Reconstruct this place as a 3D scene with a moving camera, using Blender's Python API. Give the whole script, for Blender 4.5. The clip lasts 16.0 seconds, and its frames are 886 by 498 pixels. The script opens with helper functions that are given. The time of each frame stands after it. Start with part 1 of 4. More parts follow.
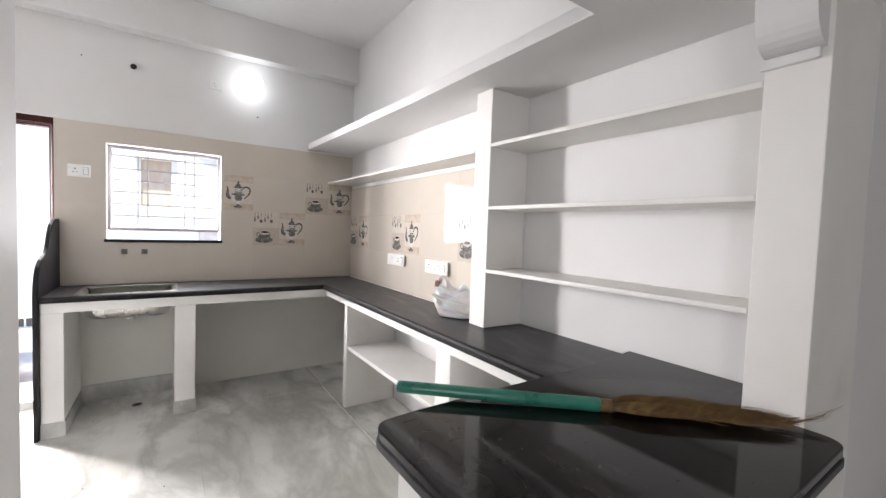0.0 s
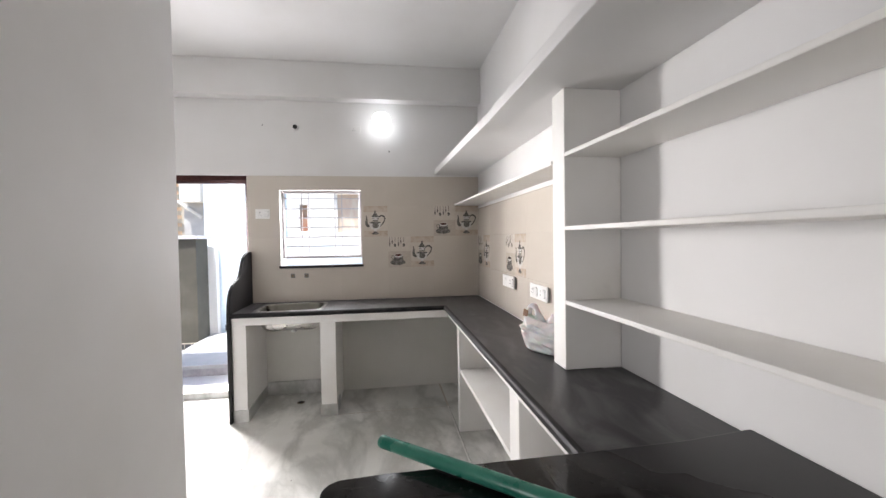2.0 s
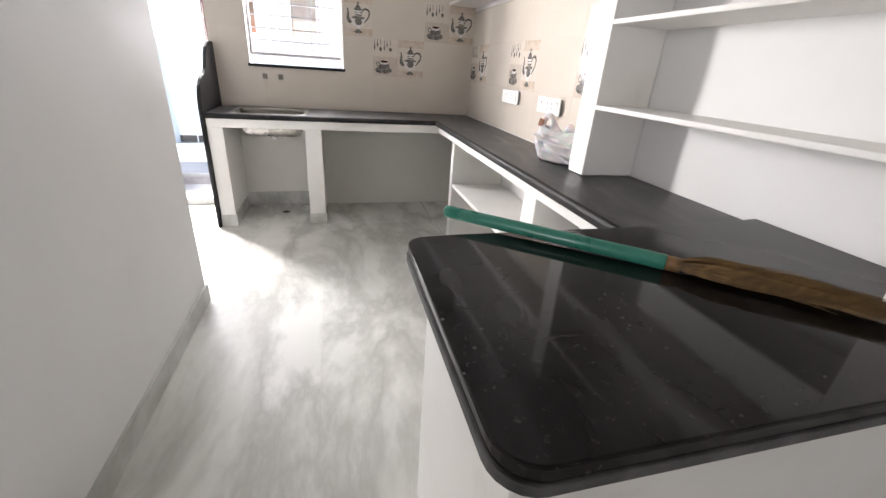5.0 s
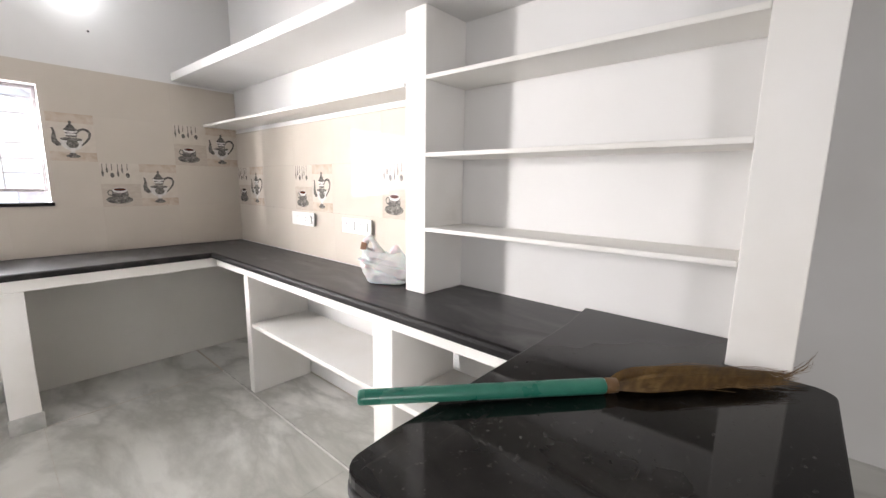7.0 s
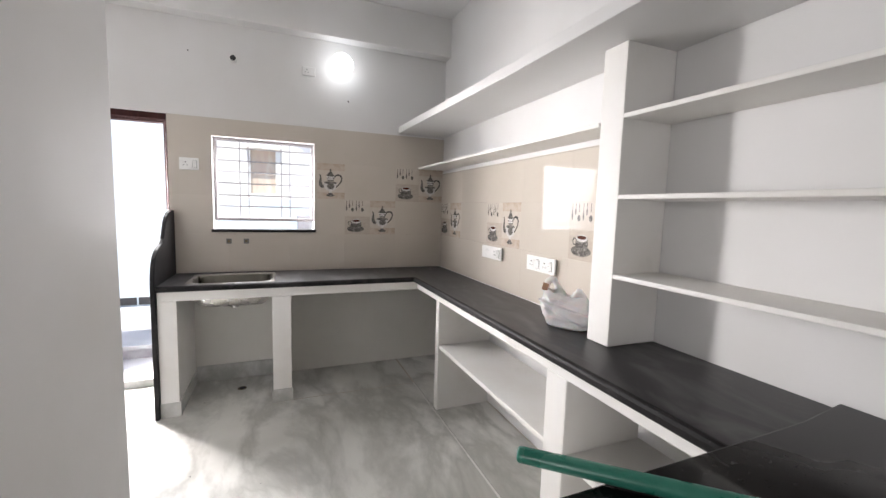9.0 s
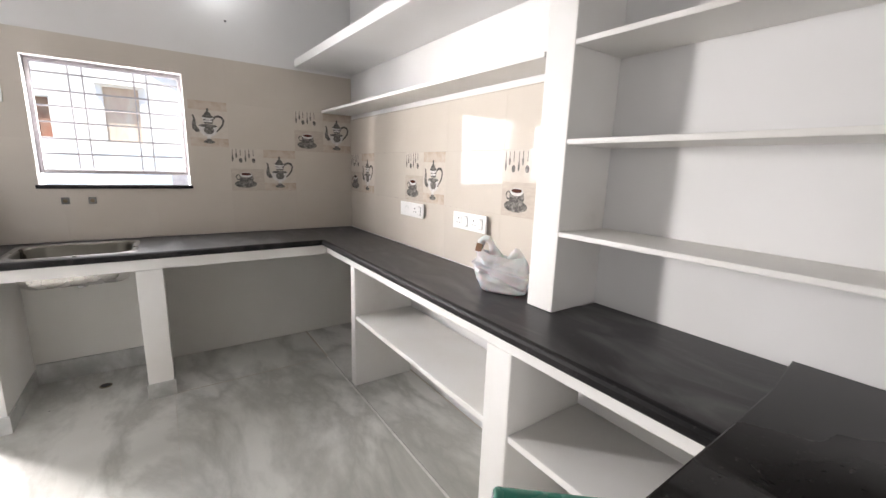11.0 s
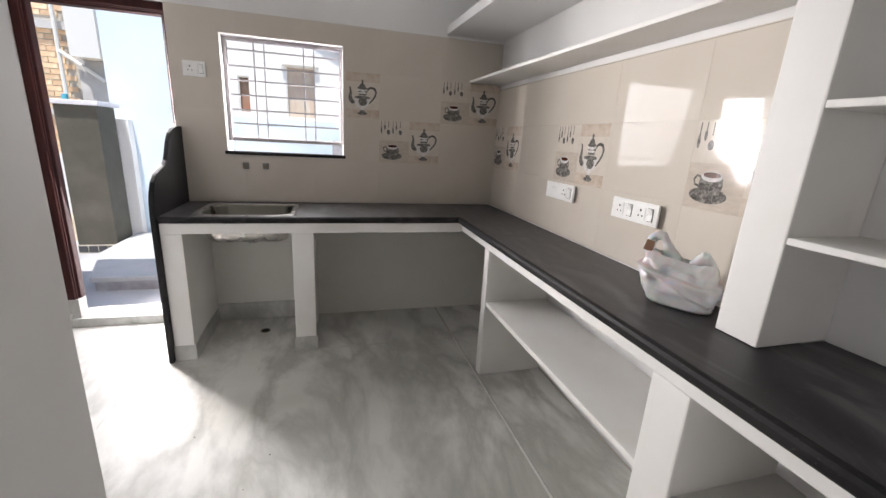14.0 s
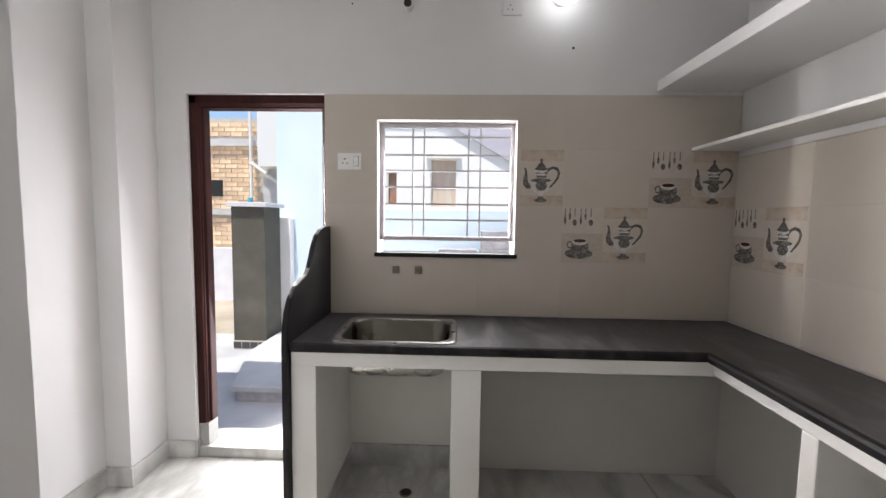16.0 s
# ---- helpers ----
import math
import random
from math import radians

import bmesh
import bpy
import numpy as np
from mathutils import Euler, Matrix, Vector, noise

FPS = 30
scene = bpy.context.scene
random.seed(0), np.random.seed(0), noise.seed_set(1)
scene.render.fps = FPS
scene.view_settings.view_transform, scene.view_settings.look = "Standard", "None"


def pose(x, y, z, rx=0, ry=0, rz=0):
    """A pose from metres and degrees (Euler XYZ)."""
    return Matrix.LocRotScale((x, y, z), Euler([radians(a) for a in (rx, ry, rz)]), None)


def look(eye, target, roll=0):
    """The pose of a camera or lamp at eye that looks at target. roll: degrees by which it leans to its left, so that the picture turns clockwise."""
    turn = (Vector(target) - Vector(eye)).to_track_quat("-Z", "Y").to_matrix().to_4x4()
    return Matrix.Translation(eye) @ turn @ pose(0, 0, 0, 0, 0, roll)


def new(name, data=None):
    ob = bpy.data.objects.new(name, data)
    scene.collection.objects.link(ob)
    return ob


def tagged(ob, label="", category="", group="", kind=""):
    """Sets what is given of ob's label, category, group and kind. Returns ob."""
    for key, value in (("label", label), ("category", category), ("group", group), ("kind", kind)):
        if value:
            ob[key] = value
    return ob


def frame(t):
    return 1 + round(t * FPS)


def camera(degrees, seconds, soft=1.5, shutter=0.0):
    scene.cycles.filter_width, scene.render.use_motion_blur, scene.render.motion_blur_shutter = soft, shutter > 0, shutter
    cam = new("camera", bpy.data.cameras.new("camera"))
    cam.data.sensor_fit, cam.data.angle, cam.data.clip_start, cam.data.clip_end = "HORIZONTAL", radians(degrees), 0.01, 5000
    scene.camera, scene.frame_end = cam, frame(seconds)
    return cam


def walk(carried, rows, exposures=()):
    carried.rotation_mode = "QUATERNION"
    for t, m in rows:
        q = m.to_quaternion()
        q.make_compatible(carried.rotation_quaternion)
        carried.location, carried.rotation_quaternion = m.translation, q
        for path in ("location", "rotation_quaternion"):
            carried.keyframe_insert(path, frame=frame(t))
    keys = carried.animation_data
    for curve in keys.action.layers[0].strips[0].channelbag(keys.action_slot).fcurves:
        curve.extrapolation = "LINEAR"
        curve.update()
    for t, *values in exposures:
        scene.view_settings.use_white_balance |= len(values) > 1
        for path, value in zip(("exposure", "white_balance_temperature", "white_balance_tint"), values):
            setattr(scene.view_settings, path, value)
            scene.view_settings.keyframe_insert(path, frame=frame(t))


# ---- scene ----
cam = camera(95.3, 16.0, shutter=0.0)
PATH = [
    (0, (0.173, 0.245, 1.347), (1.29, 1.902, 1.255), 2.0),
    (0.5, (0.383, 0.215, 1.382), (1.145, 2.058, 1.229), 0.9),
    (1, (0.497, 0.297, 1.362), (1.001, 2.225, 1.189), 0.1),
    (1.5, (0.618, 0.275, 1.393), (0.928, 2.248, 1.287), -0.2),
    (2, (0.717, 0.181, 1.43), (1.009, 2.159, 1.378), -0.9),
    (2.5, (0.674, 0.13, 1.429), (1.093, 2.085, 1.415), -0.9),
    (3, (0.642, 0.07, 1.436), (1.211, 1.988, 1.408), -0.4),
    (3.5, (0.626, 0.055, 1.405), (1.239, 1.952, 1.241), 1.0),
    (4, (0.582, 0.068, 1.334), (1.078, 1.948, 0.867), 3.2),
    (4.2, (0.562, 0.074, 1.317), (1.0, 1.939, 0.742), 3.5),
    (6.3, (0.22, 0.567, 1.22), (1.269, 1.958, 0.238), 1.0),
    (6.5, (0.222, 0.587, 1.262), (1.481, 1.921, 0.466), 0.6),
    (7, (0.229, 0.588, 1.348), (1.712, 1.891, 1.028), 0.8),
    (7.5, (0.247, 0.574, 1.39), (1.614, 2.03, 1.292), 0.8),
    (8, (0.252, 0.565, 1.4), (1.308, 2.261, 1.318), 0.5),
    (8.5, (0.254, 0.554, 1.404), (1.002, 2.404, 1.265), 1.3),
    (10.8, (0.326, 0.842, 1.371), (1.284, 2.559, 1.0), 3.3),
    (11, (0.349, 0.874, 1.366), (1.472, 2.481, 0.973), 1.9),
    (11.5, (0.448, 0.835, 1.299), (1.957, 1.905, 0.54), -0.4),
    (12, (0.488, 0.82, 1.296), (1.917, 2.069, 0.664), 0.2),
    (12.5, (0.453, 0.839, 1.372), (1.648, 2.409, 1.045), 2.2),
    (13, (0.457, 0.836, 1.394), (1.27, 2.653, 1.201), 2.7),
    (13.5, (0.442, 0.911, 1.379), (1.012, 2.805, 1.079), 2.9),
    (14, (0.413, 1.095, 1.344), (0.95, 2.949, 0.821), 3.2),
    (14.5, (0.361, 1.235, 1.362), (0.811, 3.161, 1.068), 1.9),
    (15, (0.369, 1.444, 1.385), (0.646, 3.421, 1.261), 0.8),
    (15.5, (0.355, 1.683, 1.365), (0.417, 3.678, 1.246), 0.6),
    (16, (0.209, 1.929, 1.385), (0.14, 3.923, 1.234), 0.8),
]
EXPOSURES = [(0, 1.09, 6300, 10), (0.5, 0.94, 6350, 10), (1.5, 0.89, 6350, 10), (2.5, 0.94, 6350, 10), (3.5, 0.84, 6350, 10), (4.2, 0.99, 6350, 10), (6.3, 1.49, 6400, 10), (7.5, 1.19, 6400, 10), (8.5, 0.84, 6350, 10), (11.0, 0.99, 6400, 10), (11.5, 1.44, 6400, 10), (12.0, 1.54, 6350, 10), (12.5, 1.19, 6400, 10), (13.5, 0.69, 6400, 10), (14.5, 0.31, 6400, 10), (15.5, 0.36, 6400, 10), (16, 0.34, 6400, 10)]
DOOR_W, WEST_W, WINDOW_W, FRONT_W = 33, 64, 12, 42
walk(cam, [(t, look(eye, target, roll)) for t, eye, target, roll in PATH], EXPOSURES)

# ---- world, sun and large lights ----
world = bpy.data.worlds.new("world")
scene.world = world
world.use_nodes = True
wt = world.node_tree
sky = wt.nodes.new("ShaderNodeTexSky")
sky.sky_type, sky.sun_disc = "NISHITA", False
sky.sun_elevation, sky.sun_rotation = radians(72), radians(200)
wt.nodes["Background"].inputs["Strength"].default_value = 0.15
wt.links.new(sky.outputs[0], wt.nodes["Background"].inputs["Color"])

sun = new("sun", bpy.data.lights.new("sun", "SUN"))
sun.data.energy, sun.data.angle, sun.data.color = 4.8, radians(0.5), (1.0, 0.95, 0.87)
sun.matrix_world = look((0, 0, 10), (0.98, 2.9, 0.60))


def area(name, eye, target, w, h, watts, color=(1, 1, 1)):
    lamp = new(name, bpy.data.lights.new(name, "AREA"))
    lamp.data.shape, lamp.data.size, lamp.data.size_y = "RECTANGLE", w, h
    lamp.data.energy, lamp.data.color = watts, color
    lamp.matrix_world = look(eye, target)
    return lamp


area("door_daylight", (-0.87, 4.36, 0.98), (1.6, 0.4, 0.2), 0.78, 1.8, DOOR_W, (1.0, 0.955, 0.955))
west = area("door_daylight_west", (-1.32, 4.52, 1.35), (1.65, 3.65, 0.2), 0.36, 1.15, WEST_W, (1.0, 0.94, 0.92))
west.data.spread = radians(95)
area("window_daylight", (0.146, 4.215, 1.545), (0.15, 0.0, 0.6), 0.70, 0.68, WINDOW_W, (1.0, 0.965, 0.975))
# fill lamp at an added opening of the unseen front room
area("front_room_fill", (-3.75, -2.6, 1.6), (1.4, 1.6, 0.5), 1.2, 1.3, FRONT_W, (1.0, 0.955, 0.95))

# ---- materials ----
def material(name, color, rough=0.5, metal=0.0, spec=0.5):
    m = bpy.data.materials.new(name)
    m.use_nodes = True
    b = m.node_tree.nodes["Principled BSDF"]
    b.inputs["Base Color"].default_value = (*color, 1)
    b.inputs["Roughness"].default_value, b.inputs["Metallic"].default_value = rough, metal
    b.inputs["Specular IOR Level"].default_value = spec
    return m


def noisy(m, colors, scale, detail=4, rough=None, bump=0.0, bump_scale=None, stretch=(1, 1, 1), distort=0.0, stops=None):
    """Colour, gloss and relief of a material from noise in object space."""
    nt = m.node_tree
    n, link = nt.nodes, nt.links
    b = n["Principled BSDF"]
    co, mp = n.new("ShaderNodeTexCoord"), n.new("ShaderNodeMapping")
    mp.inputs["Scale"].default_value = stretch
    link.new(co.outputs["Object"], mp.inputs["Vector"])
    tx = n.new("ShaderNodeTexNoise")
    tx.inputs["Scale"].default_value, tx.inputs["Detail"].default_value, tx.inputs["Distortion"].default_value = scale, detail, distort
    link.new(mp.outputs[0], tx.inputs["Vector"])
    ramp = n.new("ShaderNodeValToRGB")
    stops = stops or [0.3 + 0.4 * k / max(1, len(colors) - 1) for k in range(len(colors))]
    while len(ramp.color_ramp.elements) < len(colors):
        ramp.color_ramp.elements.new(0.5)
    for e, c, s in zip(ramp.color_ramp.elements, colors, stops):
        e.position, e.color = s, (*c, 1)
    link.new(tx.outputs["Fac"], ramp.inputs[0])
    link.new(ramp.outputs[0], b.inputs["Base Color"])
    if rough:
        mr = n.new("ShaderNodeMapRange")
        mr.inputs["From Min"].default_value, mr.inputs["From Max"].default_value = 0.3, 0.7
        mr.inputs["To Min"].default_value, mr.inputs["To Max"].default_value = rough
        link.new(tx.outputs["Fac"], mr.inputs["Value"])
        link.new(mr.outputs[0], b.inputs["Roughness"])
    if bump:
        t2, bp = n.new("ShaderNodeTexNoise"), n.new("ShaderNodeBump")
        t2.inputs["Scale"].default_value, t2.inputs["Detail"].default_value = bump_scale or scale * 6, 5
        link.new(mp.outputs[0], t2.inputs["Vector"])
        bp.inputs["Strength"].default_value, bp.inputs["Distance"].default_value = bump, 0.004
        link.new(t2.outputs["Fac"], bp.inputs["Height"])
        link.new(bp.outputs[0], b.inputs["Normal"])
    return m


def granite_material(name, lo, mid, hi, rough, vein=0.0):
    """Black granite: mottled ground, dusty smears and a few pale scratches."""
    m = noisy(material(name, mid, 0.3), [lo, mid, hi], 3.0, 9, rough, 0.05, 220, stretch=(2.6, 0.9, 1), distort=0.9)
    nt = m.node_tree
    n, link = nt.nodes, nt.links
    b = n["Principled BSDF"]
    base = b.inputs["Base Color"].links[0].from_socket
    co = n.new("ShaderNodeTexCoord")
    sp = n.new("ShaderNodeTexNoise")
    sp.inputs["Scale"].default_value, sp.inputs["Detail"].default_value = 90, 3
    link.new(co.outputs["Object"], sp.inputs["Vector"])
    r = n.new("ShaderNodeValToRGB")
    r.color_ramp.elements[0].position, r.color_ramp.elements[1].position = 0.64, 0.78
    link.new(sp.outputs["Fac"], r.inputs[0])
    mx = n.new("ShaderNodeMix")
    mx.data_type = "RGBA"
    mul = n.new("ShaderNodeMath")
    mul.operation, mul.inputs[1].default_value = "MULTIPLY", 0.18
    link.new(r.outputs[0], mul.inputs[0])
    link.new(mul.outputs[0], mx.inputs["Factor"])
    link.new(base, mx.inputs["A"])
    mx.inputs["B"].default_value = (0.25, 0.24, 0.23, 1)
    out = mx.outputs["Result"]
    if vein:
        v = n.new("ShaderNodeTexNoise")
        v.inputs["Scale"].default_value, v.inputs["Detail"].default_value, v.inputs["Distortion"].default_value = 6, 3, 0.1
        vm = n.new("ShaderNodeMapping")
        vm.inputs["Rotation"].default_value, vm.inputs["Scale"].default_value = (0, 0, 0.7), (0.7, 9, 1)
        link.new(co.outputs["Object"], vm.inputs["Vector"])
        link.new(vm.outputs[0], v.inputs["Vector"])
        rv = n.new("ShaderNodeValToRGB")
        rv.color_ramp.elements[0].position, rv.color_ramp.elements[1].position = 0.68, 0.74
        link.new(v.outputs["Fac"], rv.inputs[0])
        m2 = n.new("ShaderNodeMix")
        m2.data_type = "RGBA"
        k = n.new("ShaderNodeMath")
        k.operation, k.inputs[1].default_value = "MULTIPLY", vein
        link.new(rv.outputs[0], k.inputs[0])
        link.new(k.outputs[0], m2.inputs["Factor"])
        link.new(out, m2.inputs["A"])
        m2.inputs["B"].default_value = (0.12, 0.11, 0.10, 1)
        out = m2.outputs["Result"]
    link.new(out, b.inputs["Base Color"])
    b.inputs["Specular IOR Level"].default_value = 0.3
    return m


def marble_material(name, cols, scale):
    """White marble floor with soft grey drifts and thin darker veins."""
    m = noisy(material(name, cols[1], 0.25), cols, scale, 8, (0.36, 0.58), 0.02, 160, stretch=(1, 0.85, 1), distort=0.3, stops=[0.3, 0.48, 0.62, 0.75][: len(cols)])
    nt = m.node_tree
    n, link = nt.nodes, nt.links
    b = n["Principled BSDF"]
    base = b.inputs["Base Color"].links[0].from_socket
    co = n.new("ShaderNodeTexCoord")
    v = n.new("ShaderNodeTexNoise")
    v.inputs["Scale"].default_value, v.inputs["Detail"].default_value, v.inputs["Distortion"].default_value = 1.5, 9, 0.3
    v.inputs["Roughness"].default_value = 0.58
    vm = n.new("ShaderNodeMapping")
    vm.inputs["Rotation"].default_value, vm.inputs["Scale"].default_value = (0, 0, 0.9), (1.35, 0.6, 1)
    link.new(co.outputs["Object"], vm.inputs["Vector"])
    link.new(vm.outputs[0], v.inputs["Vector"])
    rv = n.new("ShaderNodeValToRGB")
    rv.color_ramp.elements[0].position, rv.color_ramp.elements[0].color = 0.42, (0, 0, 0, 1)
    rv.color_ramp.elements[1].position, rv.color_ramp.elements[1].color = 0.5, (1, 1, 1, 1)
    e = rv.color_ramp.elements.new(0.60)
    e.color = (0, 0, 0, 1)
    link.new(v.outputs["Fac"], rv.inputs[0])
    k = n.new("ShaderNodeMath")
    k.operation, k.inputs[1].default_value = "MULTIPLY", 0.6
    link.new(rv.outputs[0], k.inputs[0])
    mx = n.new("ShaderNodeMix")
    mx.data_type = "RGBA"
    link.new(k.outputs[0], mx.inputs["Factor"])
    link.new(base, mx.inputs["A"])
    mx.inputs["B"].default_value = (0.29, 0.29, 0.26, 1)
    link.new(mx.outputs["Result"], b.inputs["Base Color"])
    return m


def glazed(m, amount=0.07):
    """Small change of shade from tile to tile."""
    nt = m.node_tree
    b = nt.nodes["Principled BSDF"]
    base = b.inputs["Base Color"].links[0].from_socket
    info, hsv, mr = nt.nodes.new("ShaderNodeObjectInfo"), nt.nodes.new("ShaderNodeHueSaturation"), nt.nodes.new("ShaderNodeMapRange")
    mr.inputs["To Min"].default_value, mr.inputs["To Max"].default_value = 1 - amount, 1 + amount
    nt.links.new(info.outputs["Random"], mr.inputs["Value"])
    nt.links.new(mr.outputs[0], hsv.inputs["Value"])
    nt.links.new(base, hsv.inputs["Color"])
    nt.links.new(hsv.outputs[0], b.inputs["Base Color"])
    return m


white_paint = noisy(material("white_paint", (0.8, 0.79, 0.77), 0.6, spec=0.3), [(0.69, 0.68, 0.665), (0.72, 0.715, 0.705), (0.745, 0.74, 0.735)], 1.8, 6, (0.5, 0.7), 0.12, 34)
shelf_paint = noisy(material("shelf_paint", (0.78, 0.76, 0.72), 0.55, spec=0.35), [(0.66, 0.64, 0.60), (0.77, 0.75, 0.71), (0.81, 0.795, 0.765), (0.84, 0.83, 0.81)], 2.6, 8, (0.42, 0.65), 0.15, 28, stops=[0.25, 0.34, 0.5, 0.7])
dado_paint = noisy(material("dado_paint", (0.62, 0.61, 0.57), 0.6, spec=0.3), [(0.69, 0.675, 0.625), (0.75, 0.735, 0.69)], 2.2, 6, (0.5, 0.7), 0.12, 30)
granite = granite_material("granite", (0.020, 0.019, 0.020), (0.045, 0.043, 0.044), (0.135, 0.132, 0.133), (0.30, 0.52))
slab_granite = granite_material("slab_granite", (0.006, 0.005, 0.005), (0.011, 0.010, 0.0095), (0.026, 0.024, 0.023), (0.04, 0.09), vein=0.1)
slab_granite.node_tree.nodes["Principled BSDF"].inputs["Specular IOR Level"].default_value = 0.2
for node in slab_granite.node_tree.nodes:
    if node.bl_idname == "ShaderNodeBump":
        node.inputs["Strength"].default_value = 0.004
# greyer wall end of the slab: dust and a pale reflection put into the colour
dust_sheen_nt = slab_granite.node_tree
dn, dl = dust_sheen_nt.nodes, dust_sheen_nt.links
db = dn["Principled BSDF"]
dark_base = db.inputs["Base Color"].links[0].from_socket
gloss = db.inputs["Roughness"].links[0].from_socket
dco, dsep = dn.new("ShaderNodeTexCoord"), dn.new("ShaderNodeSeparateXYZ")
dl.new(dco.outputs["Object"], dsep.inputs[0])
dnoise = dn.new("ShaderNodeTexNoise")
dnoise.inputs["Scale"].default_value, dnoise.inputs["Detail"].default_value = 6, 6
dl.new(dco.outputs["Object"], dnoise.inputs["Vector"])
acc = None
for socket, factor in ((dsep.outputs["X"], 1.03), (dsep.outputs["Y"], 1.0), (dnoise.outputs["Fac"], 0.22)):
    mad = dn.new("ShaderNodeMath")
    mad.operation, mad.inputs[1].default_value = "MULTIPLY_ADD", factor
    dl.new(socket, mad.inputs[0])
    if acc:
        dl.new(acc, mad.inputs[2])
    else:
        mad.inputs[2].default_value = 0.0
    acc = mad.outputs[0]
dmap = dn.new("ShaderNodeMapRange")
dmap.inputs["From Min"].default_value, dmap.inputs["From Max"].default_value = 2.28, 2.62
dl.new(acc, dmap.inputs["Value"])
for name, was, value in (("Base Color", dark_base, (0.042, 0.040, 0.041, 1)), ("Roughness", gloss, None)):
    mixer = dn.new("ShaderNodeMix")
    mixer.data_type = "RGBA" if value else "FLOAT"
    dl.new(dmap.outputs[0], mixer.inputs["Factor"])
    dl.new(was, mixer.inputs["A"])
    mixer.inputs["B"].default_value = value or 0.34
    dl.new(mixer.outputs["Result"], db.inputs[name])
edge_granite = granite_material("edge_granite", (0.009, 0.0085, 0.009), (0.015, 0.014, 0.0145), (0.035, 0.033, 0.033), (0.42, 0.6))
edge_granite.node_tree.nodes["Principled BSDF"].inputs["Specular IOR Level"].default_value = 0.16
rough_edge = noisy(material("rough_edge", (0.07, 0.068, 0.068), 0.5, spec=0.3), [(0.035, 0.033, 0.033), (0.075, 0.072, 0.072), (0.13, 0.125, 0.125)], 14, 8, (0.4, 0.7), 0.3, 120)
marble = marble_material("marble", [(0.50, 0.495, 0.455), (0.69, 0.685, 0.645), (0.80, 0.79, 0.765), (0.86, 0.85, 0.83)], 0.9)
skirting_marble = marble_material("skirting_marble", [(0.42, 0.42, 0.40), (0.55, 0.55, 0.53), (0.66, 0.66, 0.64)], 5.0)
tile_glaze = glazed(noisy(material("tile_glaze", (0.62, 0.56, 0.49), 0.1, spec=0.24), [(0.55, 0.50, 0.435), (0.60, 0.55, 0.485)], 2.0, 5, (0.02, 0.05), 0.012, 6), 0.025)
print_light = noisy(material("print_light", (0.6, 0.55, 0.48), 0.12, spec=0.18), [(0.565, 0.51, 0.445), (0.62, 0.565, 0.50)], 30, 5, (0.06, 0.12))
print_table = noisy(material("print_table", (0.45, 0.38, 0.32), 0.12, spec=0.18), [(0.47, 0.41, 0.35), (0.55, 0.49, 0.42)], 22, 5, (0.06, 0.12), stretch=(1, 1, 3))
print_brown = noisy(material("print_brown", (0.40, 0.30, 0.22), 0.12, spec=0.18), [(0.44, 0.35, 0.275), (0.53, 0.445, 0.365), (0.58, 0.51, 0.44)], 14, 6, (0.06, 0.12), distort=1.0)
print_dark = noisy(material("print_dark", (0.06, 0.06, 0.065), 0.12, spec=0.18), [(0.06, 0.056, 0.052), (0.145, 0.136, 0.126), (0.33, 0.31, 0.285)], 60, 6, (0.06, 0.14), distort=1.5)
print_white = noisy(material("print_white", (0.7, 0.68, 0.65), 0.12, spec=0.18), [(0.50, 0.48, 0.46), (0.74, 0.72, 0.69)], 50, 4, (0.06, 0.12))
print_tea = material("print_tea", (0.08, 0.025, 0.015), 0.12)
grout = noisy(material("grout", (0.52, 0.48, 0.42), 0.8), [(0.54, 0.485, 0.42), (0.58, 0.525, 0.46)], 40, 3)
# one sink steel in three tones: dark and bright reflections put into the colour
steel = noisy(material("steel", (0.3, 0.29, 0.27), 0.25, metal=1.0), [(0.50, 0.485, 0.46), (0.62, 0.60, 0.58)], 14, 5, (0.16, 0.32), 0.03, 90)
shaded_bowl_steel = noisy(material("shaded_bowl_steel", (0.2, 0.19, 0.16), 0.3, metal=1.0), [(0.085, 0.08, 0.065), (0.15, 0.142, 0.12)], 5, 5, (0.2, 0.4), 0.05, 60)
shaded_rim_steel = noisy(material("shaded_rim_steel", (0.3, 0.29, 0.28), 0.3, metal=1.0), [(0.24, 0.23, 0.22), (0.34, 0.33, 0.32)], 25, 5, (0.25, 0.4), 0.03, 90)
chrome = material("chrome", (0.6, 0.6, 0.6), 0.15, metal=1.0)
brass_hole = noisy(material("brass_hole", (0.16, 0.12, 0.08), 0.5, metal=0.6), [(0.10, 0.08, 0.05), (0.24, 0.19, 0.12)], 60, 3)
white_plastic = noisy(material("white_plastic", (0.80, 0.80, 0.78), 0.3), [(0.78, 0.78, 0.76), (0.83, 0.83, 0.81)], 20, 3, (0.25, 0.38))
grey_plastic = material("grey_plastic", (0.16, 0.16, 0.15), 0.45)
black_gap = material("black_gap", (0.012, 0.012, 0.012), 0.7)
door_wood = noisy(material("door_wood", (0.05, 0.015, 0.013), 0.3, spec=0.15), [(0.022, 0.006, 0.006), (0.034, 0.010, 0.009), (0.05, 0.016, 0.013)], 5, 7, (0.55, 0.7), 0.1, 40, stretch=(6, 6, 0.6), distort=0.8)
grille_paint = noisy(material("grille_paint", (0.5, 0.46, 0.47), 0.45), [(0.44, 0.405, 0.415), (0.54, 0.50, 0.51)], 30, 4)
broom_green = noisy(material("broom_green", (0.05, 0.30, 0.20), 0.3), [(0.03, 0.19, 0.135), (0.05, 0.25, 0.18)], 18, 4, (0.22, 0.4))
